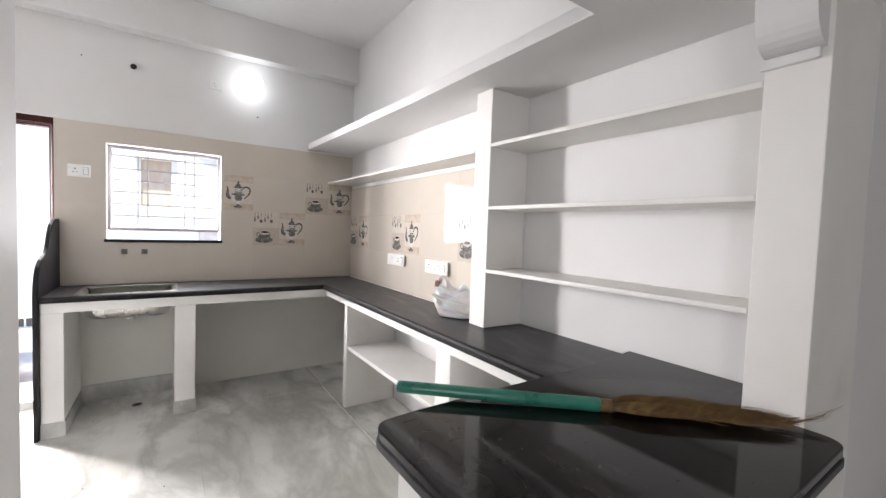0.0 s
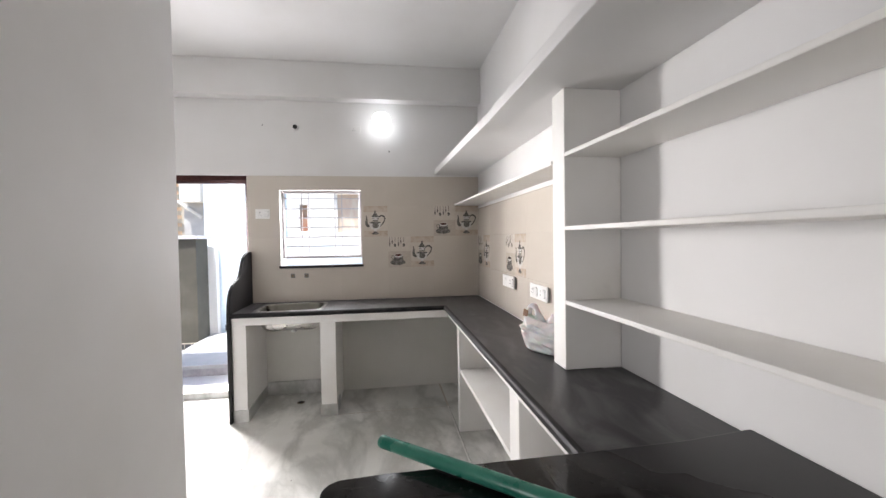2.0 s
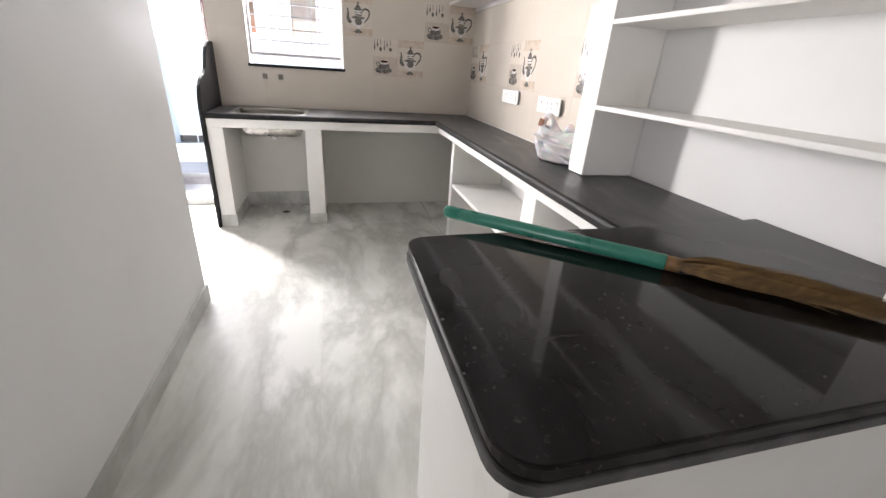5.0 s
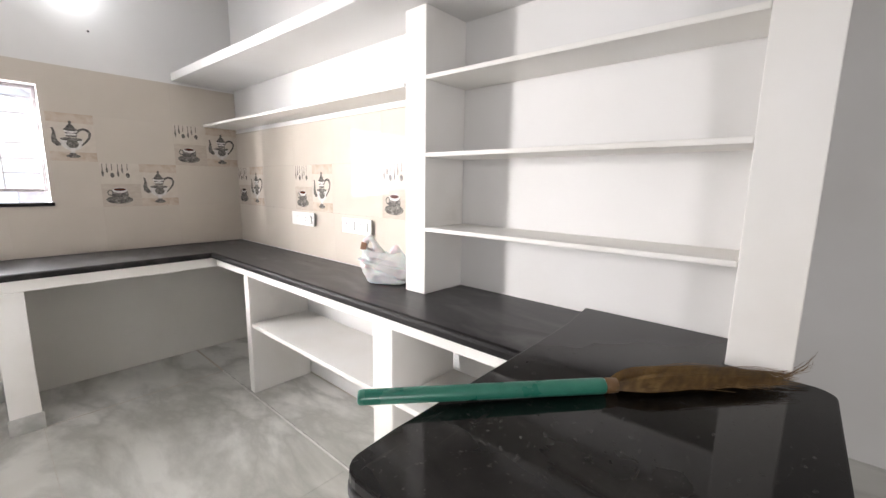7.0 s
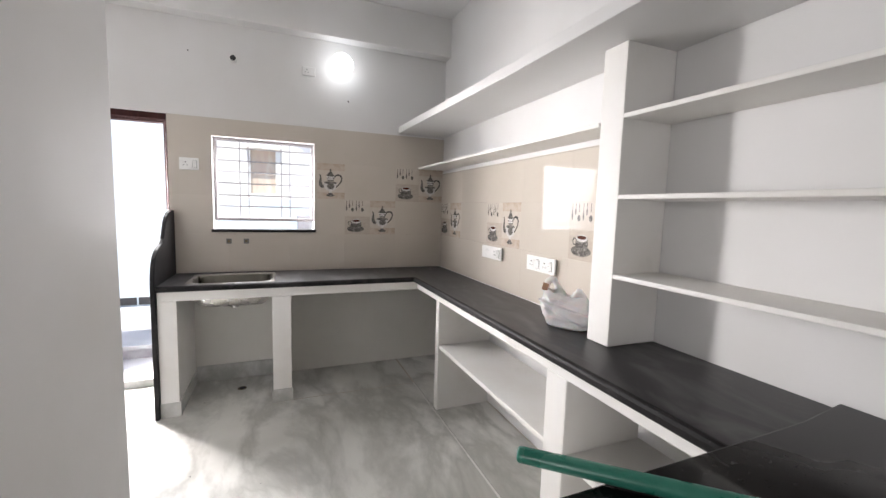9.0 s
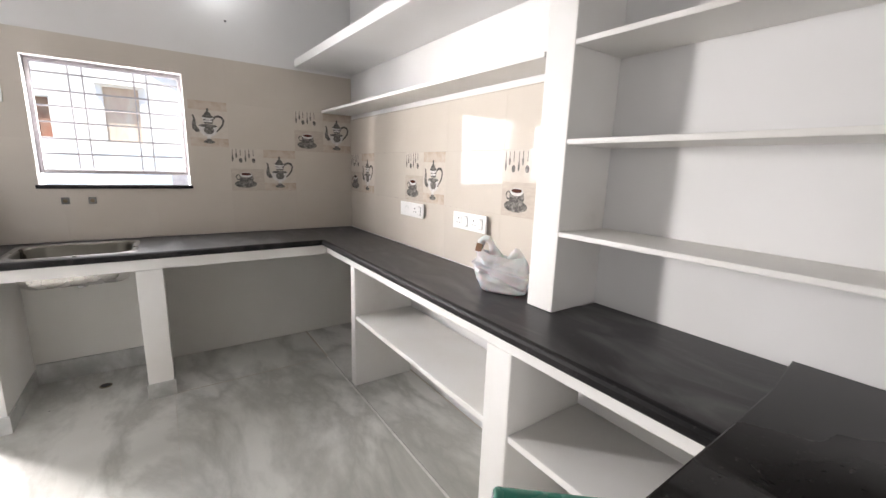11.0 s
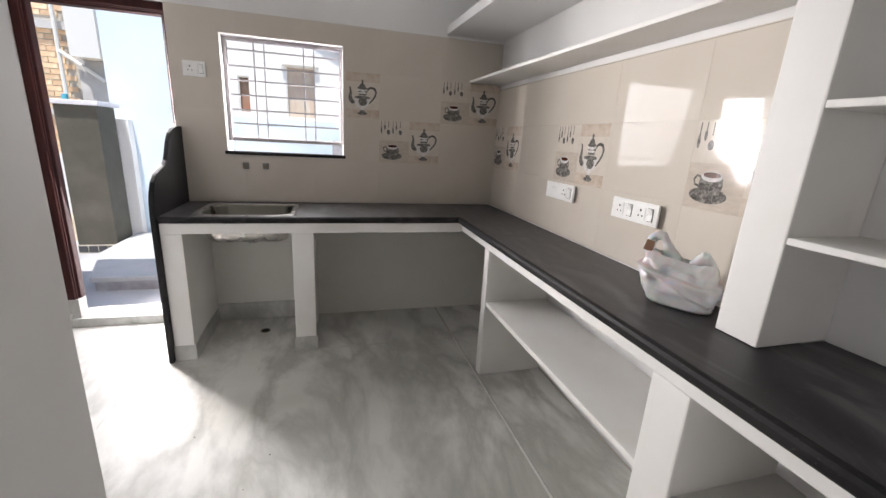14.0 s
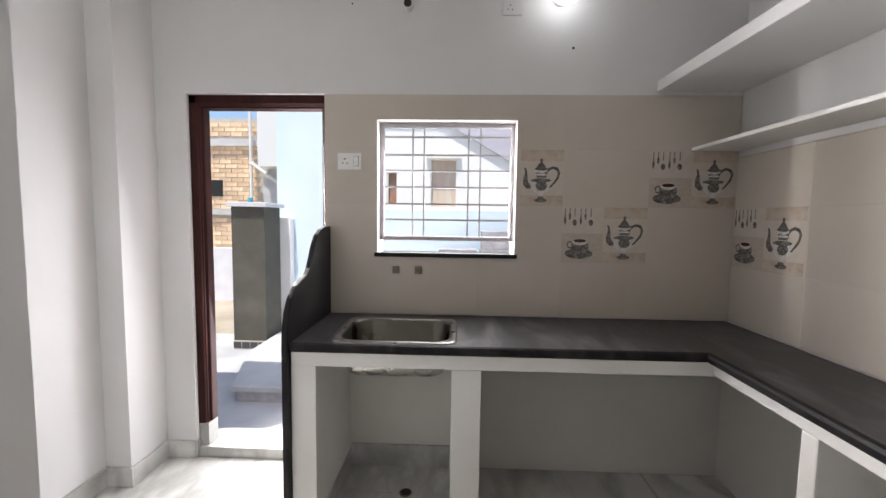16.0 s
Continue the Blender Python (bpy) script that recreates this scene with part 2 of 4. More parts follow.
broom_straw = noisy(material("broom_straw", (0.22, 0.12, 0.04), 0.6), [(0.08, 0.042, 0.012), (0.17, 0.092, 0.026), (0.27, 0.165, 0.058)], 60, 6, (0.5, 0.75), 0.3, 200, stretch=(0.12, 1, 1))
straw_band = material("straw_band", (0.20, 0.11, 0.045), 0.5)
bag_plastic = noisy(material("bag_plastic", (0.66, 0.65, 0.66), 0.28, spec=0.4), [(0.56, 0.555, 0.565), (0.62, 0.615, 0.62), (0.67, 0.665, 0.67)], 9, 6, (0.2, 0.38), 0.45, 24, distort=0.6)
bag_plastic.node_tree.nodes["Principled BSDF"].inputs["Subsurface Weight"].default_value = 0.2
bag_paper = material("bag_paper", (0.22, 0.12, 0.07), 0.7)
blue_wall = noisy(material("blue_wall", (0.50, 0.63, 0.74), 0.7), [(0.62, 0.73, 0.83), (0.70, 0.80, 0.88)], 1.2, 6, (0.6, 0.8), 0.1, 30)
cement = noisy(material("cement", (0.20, 0.19, 0.165), 0.85), [(0.065, 0.06, 0.048), (0.09, 0.083, 0.067), (0.125, 0.115, 0.095)], 3.0, 8, (0.75, 0.95), 0.4, 40)
coping_paint = noisy(material("coping_paint", (0.66, 0.62, 0.72), 0.7), [(0.68, 0.66, 0.70), (0.78, 0.76, 0.79)], 4, 4)
brick_clay = glazed(noisy(material("brick_clay", (0.50, 0.24, 0.12), 0.85), [(0.66, 0.41, 0.24), (0.77, 0.54, 0.35), (0.84, 0.65, 0.46)], 9, 6, (0.75, 0.95), 0.3, 50), 0.22)
mortar = noisy(material("mortar", (0.55, 0.50, 0.43), 0.9), [(0.48, 0.43, 0.37), (0.60, 0.55, 0.48)], 8, 5, bump=0.3, bump_scale=60)
concrete = noisy(material("concrete", (0.52, 0.50, 0.49), 0.85), [(0.44, 0.425, 0.42), (0.55, 0.535, 0.53), (0.62, 0.61, 0.60)], 2.5, 8, (0.7, 0.9), 0.3, 40)
ground_paving = noisy(material("ground_paving", (0.52, 0.51, 0.53), 0.8), [(0.33, 0.33, 0.345), (0.42, 0.42, 0.435), (0.50, 0.50, 0.51)], 2.2, 8, (0.6, 0.85), 0.2, 50)
earth = noisy(material("earth", (0.34, 0.29, 0.22), 0.95), [(0.27, 0.23, 0.17), (0.36, 0.31, 0.24), (0.42, 0.37, 0.30)], 1.3, 8, bump=0.5, bump_scale=12)
house_white = noisy(material("house_white", (0.78, 0.77, 0.76), 0.8), [(0.84, 0.825, 0.80), (0.88, 0.87, 0.85)], 1.5, 6, bump=0.1, bump_scale=20)
shade_purple = noisy(material("shade_purple", (0.42, 0.40, 0.48), 0.8), [(0.46, 0.445, 0.50), (0.54, 0.52, 0.58)], 2.5, 6)
curtain_orange = noisy(material("curtain_orange", (0.55, 0.36, 0.22), 0.8), [(0.66, 0.60, 0.52), (0.64, 0.53, 0.43), (0.60, 0.46, 0.38)], 2.2, 4, stretch=(3, 3, 1), distort=0.7)
curtain_brown = noisy(material("curtain_brown", (0.36, 0.20, 0.14), 0.8), [(0.40, 0.30, 0.22), (0.34, 0.16, 0.11)], 2.5, 4)
block_grey = noisy(material("block_grey", (0.36, 0.35, 0.37), 0.9), [(0.26, 0.25, 0.27), (0.42, 0.41, 0.43)], 9, 6, bump=0.4, bump_scale=50)
dark_tile = material("dark_tile", (0.05, 0.05, 0.055), 0.5)
pvc = material("pvc", (0.75, 0.74, 0.72), 0.4)
blue_pvc = material("blue_pvc", (0.10, 0.45, 0.60), 0.4)
glow = bpy.data.materials.new("lamp_glow")
glow.use_nodes = True
gb = glow.node_tree.nodes["Principled BSDF"]
gb.inputs["Base Color"].default_value = (0.9, 0.9, 0.9, 1)
gb.inputs["Emission Color"].default_value, gb.inputs["Emission Strength"].default_value = (0.98, 0.98, 1.0, 1), 3.0


# ---- helpers for meshes ----
def box(bm, a, b):
    """A box between two corners, added to a bmesh."""
    x0, y0, z0 = (min(p, q) for p, q in zip(a, b))
    x1, y1, z1 = (max(p, q) for p, q in zip(a, b))
    v = [bm.verts.new(p) for p in ((x0, y0, z0), (x1, y0, z0), (x1, y1, z0), (x0, y1, z0), (x0, y0, z1), (x1, y0, z1), (x1, y1, z1), (x0, y1, z1))]
    for f in ((0, 3, 2, 1), (4, 5, 6, 7), (0, 1, 5, 4), (1, 2, 6, 5), (2, 3, 7, 6), (3, 0, 4, 7)):
        bm.faces.new([v[k] for k in f])
    return v


def prism(bm, outline, lo, hi, axis="z"):
    """An outline in two coordinates, drawn out along the third from lo to hi."""
    def at(p, h):
        return {"z": (p[0], p[1], h), "x": (h, p[0], p[1]), "y": (p[0], h, p[1])}[axis]
    a, b = [bm.verts.new(at(p, lo)) for p in outline], [bm.verts.new(at(p, hi)) for p in outline]
    bm.faces.new(a), bm.faces.new(b[::-1])
    for k in range(len(outline)):
        j = (k + 1) % len(outline)
        bm.faces.new((a[j], a[k], b[k], b[j]))
    bmesh.ops.recalc_face_normals(bm, faces=bm.faces)


def tube(bm, points, radii, sides=12):
    """A closed round tube along points."""
    rings = []
    pts = [Vector(p) for p in points]
    for k, p in enumerate(pts):
        d = (pts[min(k + 1, len(pts) - 1)] - pts[max(k - 1, 0)]).normalized()
        u = d.orthogonal().normalized() if k == 0 else (u - d * u.dot(d)).normalized()
        w = d.cross(u)
        r = radii[k] if hasattr(radii, "__len__") else radii
        rings.append([bm.verts.new(p + (u * math.cos(s) + w * math.sin(s)) * r) for s in (2 * math.pi * q / sides for q in range(sides))])
    for a, b in zip(rings, rings[1:]):
        for q in range(sides):
            bm.faces.new((a[q], a[(q + 1) % sides], b[(q + 1) % sides], b[q]))
    bm.faces.new(rings[0][::-1]), bm.faces.new(rings[-1])


def part(name, bm, mat, parent=None, label="", bevel=0.0, smooth=False, segments=2):
    me = bpy.data.meshes.new(name)
    bmesh.ops.recalc_face_normals(bm, faces=bm.faces)
    if bevel:
        edges = [e for e in bm.edges if len(e.link_faces) == 2 and e.calc_face_angle(0) > 0.6]
        bmesh.ops.bevel(bm, geom=edges, offset=bevel, segments=segments, profile=0.6, affect="EDGES", clamp_overlap=True)
    bm.to_mesh(me)
    bm.free()
    if smooth:
        me.shade_smooth()
    for one in mat if isinstance(mat, (list, tuple)) else [mat]:
        me.materials.append(one)
    ob = new(name, me)
    if parent:
        ob.parent = parent
        ob.matrix_parent_inverse = parent.matrix_world.inverted()
    return tagged(ob, label)


def thing(name, at, label, category, group="", kind=""):
    ob = new(name)
    ob.location, ob.empty_display_size = at, 0.1
    ob.matrix_world = Matrix.Translation(at)
    return tagged(ob, label, category, group, kind)


def boxes(name, blocks, mat, parent=None, label="", bevel=0.0):
    bm = bmesh.new()
    for a, b in blocks:
        box(bm, a, b)
    return part(name, bm, mat, parent, label, bevel)


def setting(name, blocks, mat, label, bevel=0.0, category=""):
    return tagged(boxes(name, blocks, mat, None, label, bevel), category=category, kind="structure")


def rounded(x0, y0, x1, y1, r, n=6):
    """A rectangle's outline; r: radius of each corner, from lower left round anticlockwise."""
    out = []
    for (cx, cy, sx, sy, a0), q in zip(((x0, y0, 1, 1, 180), (x1, y0, -1, 1, 270), (x1, y1, -1, -1, 0), (x0, y1, 1, -1, 90)), r):
        if not q:
            out.append((cx, cy))
            continue
        for k in range(n + 1):
            a = radians(a0 + 90 * k / n)
            out.append((cx + sx * q + q * math.cos(a), cy + sy * q + q * math.sin(a)))
    return out


# ---- the room: floor, walls, ceiling ----
X, W, H = 1.65, 4.10, 3.04
setting("floor", [((-4.0, -4.2, -0.2), (3.2, 4.30, -0.004))], grout, "grey cement bed under the marble floor of the kitchen and front room")
setting("wall_north", [
    ((-2.0, W, 0.0), (-1.26, 4.30, H)), ((-1.26, W, 2.035), (-0.485, 4.30, H)), ((-0.485, W, 0.0), (-0.222, 4.30, H)),
    ((-0.222, W, 1.90), (0.515, 4.30, H)), ((-0.222, W, 0.0), (0.515, 4.30, 1.175)), ((0.515, W, 0.0), (2.0, 4.30, H))],
    white_paint, "white painted kitchen wall with a doorway and a square window opening", category="wall")
setting("wall_east", [((X + 0.008, 1.905, 0.0), (1.95, W, H)), ((1.73, 0.692, 0.0), (1.95, 1.905, 2.105)), ((X + 0.008, 0.692, 2.106), (1.95, 1.905, H)), ((1.50, 0.555, 2.106), (1.95, 0.6919, H)), ((1.9501, 0.555, 0.0), (3.2, 0.6999, H)), ((3.0, -4.2, 0.0), (3.2, 0.5549, H))], white_paint, "white painted long wall of the kitchen, niche set back a little", category="wall")
setting("wall_west", [((-1.80, 2.39, 0.0), (-1.56, W, H)), ((-1.56, 3.84, 0.0), (-1.43, W, H))], white_paint, "white painted side wall with a shallow corner pilaster by the doorway", category="wall")
setting("wall_partition", [((-1.80, 2.15, 0.0), (-0.305, 2.39, H)), ((-0.545, 0.85, 0.0), (-0.305, 2.15, H))], white_paint, "smooth white painted partition wall with a sharp outer corner", category="wall")
# unseen closing walls; their opening is added for the fill lamp
setting("wall_front_room", [((-4.0, -4.2, 0.0), (-3.8, -3.25, H)), ((-4.0, -1.95, 0.0), (-3.8, 4.05, H)), ((-4.0, -3.25, 0.0), (-3.8, -1.95, 0.85)), ((-4.0, -3.25, 2.35), (-3.8, -1.95, H)), ((-3.8, 2.15, 0.0), (-1.8001, 2.39, H)), ((-3.8, -4.2, 0.0), (3.0, -4.0, H))], white_paint, "plain white unseen walls that close the front room, with an added opening", category="wall")
setting("ceiling", [((-4.0, -4.2, H), (3.2, 4.30, H + 0.15))], white_paint, "flat white painted ceiling of the kitchen", category="ceiling")
setting("ceiling_beam", [((-1.56, 3.98, 2.72), (X + 0.008, W, H))], white_paint, "shallow white painted concrete beam above the window wall", 0.006, "beam")

# ---- loft and shelves on the long wall ----
loft = thing("loft_slab", (1.45, 2.6, 2.05), "white painted concrete loft slab along the wall above the counter", "loft")
bm = bmesh.new()
prism(bm, [(1.225, W), (1.285, 2.3), (1.285, 1.085), (-0.304, 1.085), (-0.304, 0.40), (1.4995, 0.40), (1.4995, 0.5545), (1.73, 0.5545), (1.73, 1.905), (X + 0.006, 1.905), (X + 0.006, W)], 2.05, 2.105)
part("slab", bm, white_paint, loft, bevel=0.005)

low_shelf = thing("wall_shelf", (1.53, 2.98, 1.75), "narrow white painted concrete shelf above the tiled wall", "shelf")
bm = bmesh.new()
prism(bm, [(1.412, W), (1.466, 1.9055), (X + 0.006, 1.9055), (X + 0.006, W)], 1.750, 1.768)
part("shelf_board", bm, shelf_paint, low_shelf, bevel=0.004)

divider = thing("shelf_divider", (1.60, 1.82, 0.86), "white painted upright divider between tiled wall and open shelves", "divider wall")
boxes("upright", [((1.472, 1.785, 0.864), (1.728, 1.905, 2.05))], shelf_paint, divider, bevel=0.005)

for z in (1.769, 1.461, 1.1485):
    s = thing("niche_shelf", (1.6, 1.24, z), "white painted concrete shelf board in the open niche", "shelf", "open niche shelves")
    bm = bmesh.new()
    prism(bm, [(1.499, 0.6925), (1.7295, 0.6925), (1.7295, 1.7845), (1.472, 1.7845)], z - 0.005, z + 0.013)
    part("shelf_board", bm, shelf_paint, s, bevel=0.004)

column = thing("niche_column", (1.6, 0.62, 0.0), "white painted square column that carries the arch", "column")
boxes("shaft", [((1.50, 0.555, 0.0), (1.95, 0.692, 2.0495))], shelf_paint, column, bevel=0.003)
boxes("cap", [((1.484, 0.575, 1.803), (1.502, 0.698, 1.830))], white_paint, column, "thin projecting white plaster cap", bevel=0.003)
bm = bmesh.new()
arc = [(1.49, 1.8305), (1.470, 1.834), (1.450, 1.841), (1.434, 1.852), (1.421, 1.868), (1.412, 1.888), (1.406, 1.915), (1.402, 1.95), (1.400, 2.0), (1.399, 2.0495)]
prism(bm, [(1.5015, 1.8305)] + arc[::1] + [(1.5015, 2.0495)], 0.566, 0.689, "y")
part("arch_springing", bm, white_paint, column, "curved white plaster start of the arch", smooth=False)

# ---- counters ----
bench = thing("sink_bench", (0.6, 3.8, 0.0), "white painted masonry bench under the black granite worktop with the sink", "kitchen bench")
for x0, x1 in ((-0.475, -0.37), (0.195, 0.318)):
    boxes("post", [((x0, 3.546, 0.0), (x1, W, 0.7648)), ((x0, 3.6605, 0.7648), (x1, W, 0.837))], shelf_paint, bench, bevel=0.004)
boxes("beam", [((-0.475, 3.545, 0.765), (1.247, 3.66, 0.83))], shelf_paint, bench, bevel=0.005)
boxes("post_skirting", [((-0.478, 3.54, 0.0), (-0.362, 3.55, 0.095)), ((-0.371, 3.55, 0.0), (-0.362, W - 0.012, 0.095))], skirting_marble, bench, "grey white marble skirting", bevel=0.002)
boxes("post_skirting", [((0.187, 3.54, 0.0), (0.326, 3.55, 0.095)), ((0.187, 3.55, 0.0), (0.196, W - 0.012, 0.095)), ((0.317, 3.55, 0.0), (0.326, 3.75, 0.095))], skirting_marble, bench, "grey white marble skirting", bevel=0.002)
tagged(boxes("underbench_wall", [((-0.37, W - 0.008, 0.0), (1.648, W - 0.002, 0.83)), ((1.642, 3.136, 0.0), (1.6495, W - 0.0085, 0.83))], dado_paint, None, "grey white painted wall below the bench"), category="wall finish", kind="structure")
tagged(boxes("skirting_under_sink", [((-0.362, W - 0.022, 0.0), (0.187, W - 0.009, 0.125))], skirting_marble, None, "grey veined marble skirting under the sink", bevel=0.002), category="skirting", kind="structure")

side = thing("shelf_bench", (1.45, 2.5, 0.0), "white painted masonry bench with open shelves under the worktop", "kitchen bench")
for y0, y1, x1 in ((3.075, 3.135, 1.6495), (1.75, 1.875, 1.64)):
    boxes("post", [((1.25, y0, 0.0), (x1, y1, 0.7698)), ((1.3405, y0, 0.7698), (x1, y1, 0.837))], shelf_paint, side, bevel=0.007)
boxes("beam", [((1.248, 1.13, 0.77), (1.34, 3.6, 0.83))], shelf_paint, side, bevel=0.007)
boxes("shelf_board", [((1.258, 1.875, 0.442), (1.64, 3.075, 0.469))], shelf_paint, side, bevel=0.004)
boxes("shelf_board", [((1.258, 1.10, 0.442), (1.64, 1.75, 0.469))], shelf_paint, side, bevel=0.004)

half_wall = thing("serving_half_wall", (1.0, 0.8, 0.0), "white painted half wall under the black serving slab", "half wall")
boxes("masonry", [((0.625, 0.545, 0.0), (1.50, 1.075, 0.838))], shelf_paint, half_wall, bevel=0.006)

worktop = thing("granite_worktop", (1.2, 3.6, 0.83), "dusty black granite L-shaped worktop with a moulded edge", "worktop")

SINK = (-0.335, 3.566, 0.215, 3.99)
# top skin round the sink, and the run along the long wall
for a, b in (((-0.475, 3.545), (SINK[0] + 0.02, W - 0.01)), ((SINK[0] + 0.02, 3.545), (SINK[2] - 0.02, SINK[1] + 0.02)), ((SINK[0] + 0.02, SINK[3] - 0.02), (SINK[2] - 0.02, W - 0.01)), ((SINK[2] - 0.02, 3.545), (1.2295, W - 0.01))):
    boxes("back_slab", [((*a, 0.838), (*b, 0.862))], granite, worktop)
boxes("long_slab", [((1.2295, 1.135, 0.838), (X - 0.01, W - 0.01, 0.862)), ((X - 0.01, 1.135, 0.838), (1.728, 1.785, 0.862))], granite, worktop)
bm = bmesh.new()
edge = [(3.534, 0.828), (3.53, 0.834), (3.53, 0.850), (3.535, 0.860), (3.544, 0.8635), (3.55, 0.8635), (3.545, 0.828)]
prism(bm, [(y, z) for y, z in edge], -0.475, 1.226, "x")
part("edge_strip", bm, edge_granite, worktop, "polished rounded black granite edge")
bm = bmesh.new()
prism(bm, [(1.214, 0.828), (1.21, 0.834), (1.21, 0.850), (1.215, 0.860), (1.224, 0.8635), (1.231, 0.8635), (1.222, 0.828)], 1.137, 3.543, "y")
part("edge_strip", bm, edge_granite, worktop, "polished rounded black granite edge")

slab = thing("serving_slab", (1.1, 0.8, 0.863), "polished black granite serving slab with rounded corners", "worktop")
bm = bmesh.new()
corner = (1.497, 1.118)
plan = []
for p in rounded(0.571, 0.473, *corner, (0.06, 0.05, 0, 0.05)):
    plan += [(1.497, 0.694), (1.728, 0.694), (1.728, 1.165), (1.4975, 1.14), (1.20, 1.132), (0.70, 1.124)] if p == corner else [p]
prism(bm, plan, 0.857, 0.882)
part("slab", bm, slab_granite, slab, bevel=0.004)
bm = bmesh.new()
prism(bm, rounded(0.567, 0.469, 1.492, 1.119, (0.06, 0.05, 0, 0.053)), 0.8385, 0.8568)
part("under_edge", bm, rough_edge, slab, "second layer of black granite under the edge", bevel=0.003)

fin = thing("granite_end_panel", (-0.49, 3.8, 0.0), "polished black granite end panel with a curved top beside the sink", "end panel")
bm = bmesh.new()
prof = [(W, 0.0), (W, 1.335), (4.02, 1.335), (3.95, 1.322), (3.90, 1.297), (3.855, 1.25), (3.82, 1.19), (3.79, 1.145), (3.75, 1.118), (3.69, 1.105), (3.63, 1.085), (3.575, 1.045), (3.54, 0.99), (3.522, 0.93), (3.515, 0.86), (3.512, 0.0)]
prism(bm, prof, -0.502, -0.476, "x")
part("panel", bm, edge_granite, fin, bevel=0.006)

# ---- sink ----
sink = thing("kitchen_sink", (-0.06, 3.8, 0.862), "stainless steel single bowl kitchen sink set in granite", "sink")
bm = bmesh.new()
def ring(x0, y0, x1, y1, r, z):
    return [bm.verts.new((x, y, z)) for x, y in rounded(x0, y0, x1, y1, (r,) * 4, 8)]
sx0, sy0, sx1, sy1 = SINK
loops = [ring(sx0, sy0, sx1, sy1, 0.05, 0.8625), ring(sx0 + 0.004, sy0 + 0.004, sx1 - 0.004, sy1 - 0.004, 0.05, 0.868), ring(sx0 + 0.032, sy0 + 0.028, sx1 - 0.026, sy1 - 0.028, 0.085, 0.866),
         ring(sx0 + 0.040, sy0 + 0.036, sx1 - 0.034, sy1 - 0.036, 0.085, 0.855), ring(sx0 + 0.045, sy0 + 0.045, sx1 - 0.045, sy1 - 0.045, 0.085, 0.74), ring(sx0 + 0.075, sy0 + 0.075, sx1 - 0.075, sy1 - 0.075, 0.07, 0.70),
         ring(-0.10, 3.755, -0.02, 3.835, 0.038, 0.695)]
for a, b in zip(loops, loops[1:]):
    for k in range(len(a)):
        bm.faces.new((a[k], a[(k + 1) % len(a)], b[(k + 1) % len(b)], b[k]))
# rim and bowl carry their dark reflections in the steel's colour
bowl = part("bowl", bm, [shaded_rim_steel, shaded_bowl_steel], sink, smooth=True)
for f in bowl.data.polygons:
    f.material_index = 0 if f.center.z > 0.862 else 1
bm = bmesh.new()
shell = [ring(sx0 + 0.034, sy0 + 0.034, sx1 - 0.034, sy1 - 0.034, 0.085, 0.837), ring(sx0 + 0.040, sy0 + 0.040, sx1 - 0.040, sy1 - 0.040, 0.085, 0.740), ring(sx0 + 0.058, sy0 + 0.058, sx1 - 0.058, sy1 - 0.058, 0.075, 0.705), ring(sx0 + 0.078, sy0 + 0.078, sx1 - 0.078, sy1 - 0.078, 0.05, 0.693), ring(-0.10, 3.755, -0.02, 3.835, 0.038, 0.688)]
for a, b in zip(shell, shell[1:]):
    for k in range(len(a)):
        bm.faces.new((a[k], a[(k + 1) % len(a)], b[(k + 1) % len(b)], b[k]))
bm.faces.new(shell[-1])
part("underside", bm, steel, sink, "pressed steel underside, brightness put into its colour", smooth=True)
bm = bmesh.new()
tube(bm, [(-0.06, 3.795, 0.700), (-0.06, 3.795, 0.688), (-0.06, 3.795, 0.678), (-0.06, 3.795, 0.65)], [0.045, 0.045, 0.03, 0.024], 20)
part("waste_fitting", bm, chrome, sink, smooth=False)
bm = bmesh.new()
tube(bm, [(-0.06, 3.675, 0.745), (-0.06, 3.61, 0.745)], 0.012, 8)
part("fixing_clip", bm, chrome, sink)

drain = thing("floor_drain", (-0.03, 3.86, 0.0), "round dark floor drain hole under the sink", "drain")
bm = bmesh.new()
tube(bm, [(-0.03, 3.863, 0.0005), (-0.03, 3.863, 0.003)], 0.032, 20)
part("rim", bm, brass_hole, drain)
bm = bmesh.new()
tube(bm, [(-0.03, 3.863, 0.0031), (-0.03, 3.863, 0.0042)], 0.024, 16)
part("hole", bm, black_gap, drain)

for x in (-0.119, 0.003):
    tap = thing("tap_outlet", (x, W - 0.012, 1.105), "small square capped tap outlet in the tiled wall", "tap outlet", "capped tap outlets")
    boxes("sleeve", [((x - 0.019, W - 0.016, 1.085), (x + 0.019, W - 0.0085, 1.125))], grey_plastic, tap, bevel=0.003)
    bm = bmesh.new()
    tube(bm, [(x, W - 0.0165, 1.105), (x, W - 0.024, 1.105)], 0.011, 8)
    part("plug", bm, brass_hole, tap)

# ---- window ----
win = tagged(new("window_1"), "square window with a painted iron grille and a black granite sill", "window", kind="structure")
win.location = (0.146, 4.2, 1.19)
win.matrix_world = Matrix.Translation((0.146, 4.2, 1.19))
boxes("window_sill", [((-0.235, 4.075, 1.176), (0.528, 4.095, 1.198)), ((-0.2215, 4.095, 1.176), (0.5145, 4.30, 1.190))], edge_granite, win, "black granite sill", bevel=0.002)
boxes("window_frame", [((-0.2215, 4.165, 1.262), (-0.199, 4.195, 1.899)), ((0.494, 4.165, 1.262), (0.5145, 4.195, 1.899)), ((-0.199, 4.165, 1.262), (0.494, 4.195, 1.285)), ((-0.199, 4.165, 1.878), (0.494, 4.195, 1.899))], grille_paint, win, "grey mauve painted iron frame", bevel=0.003)
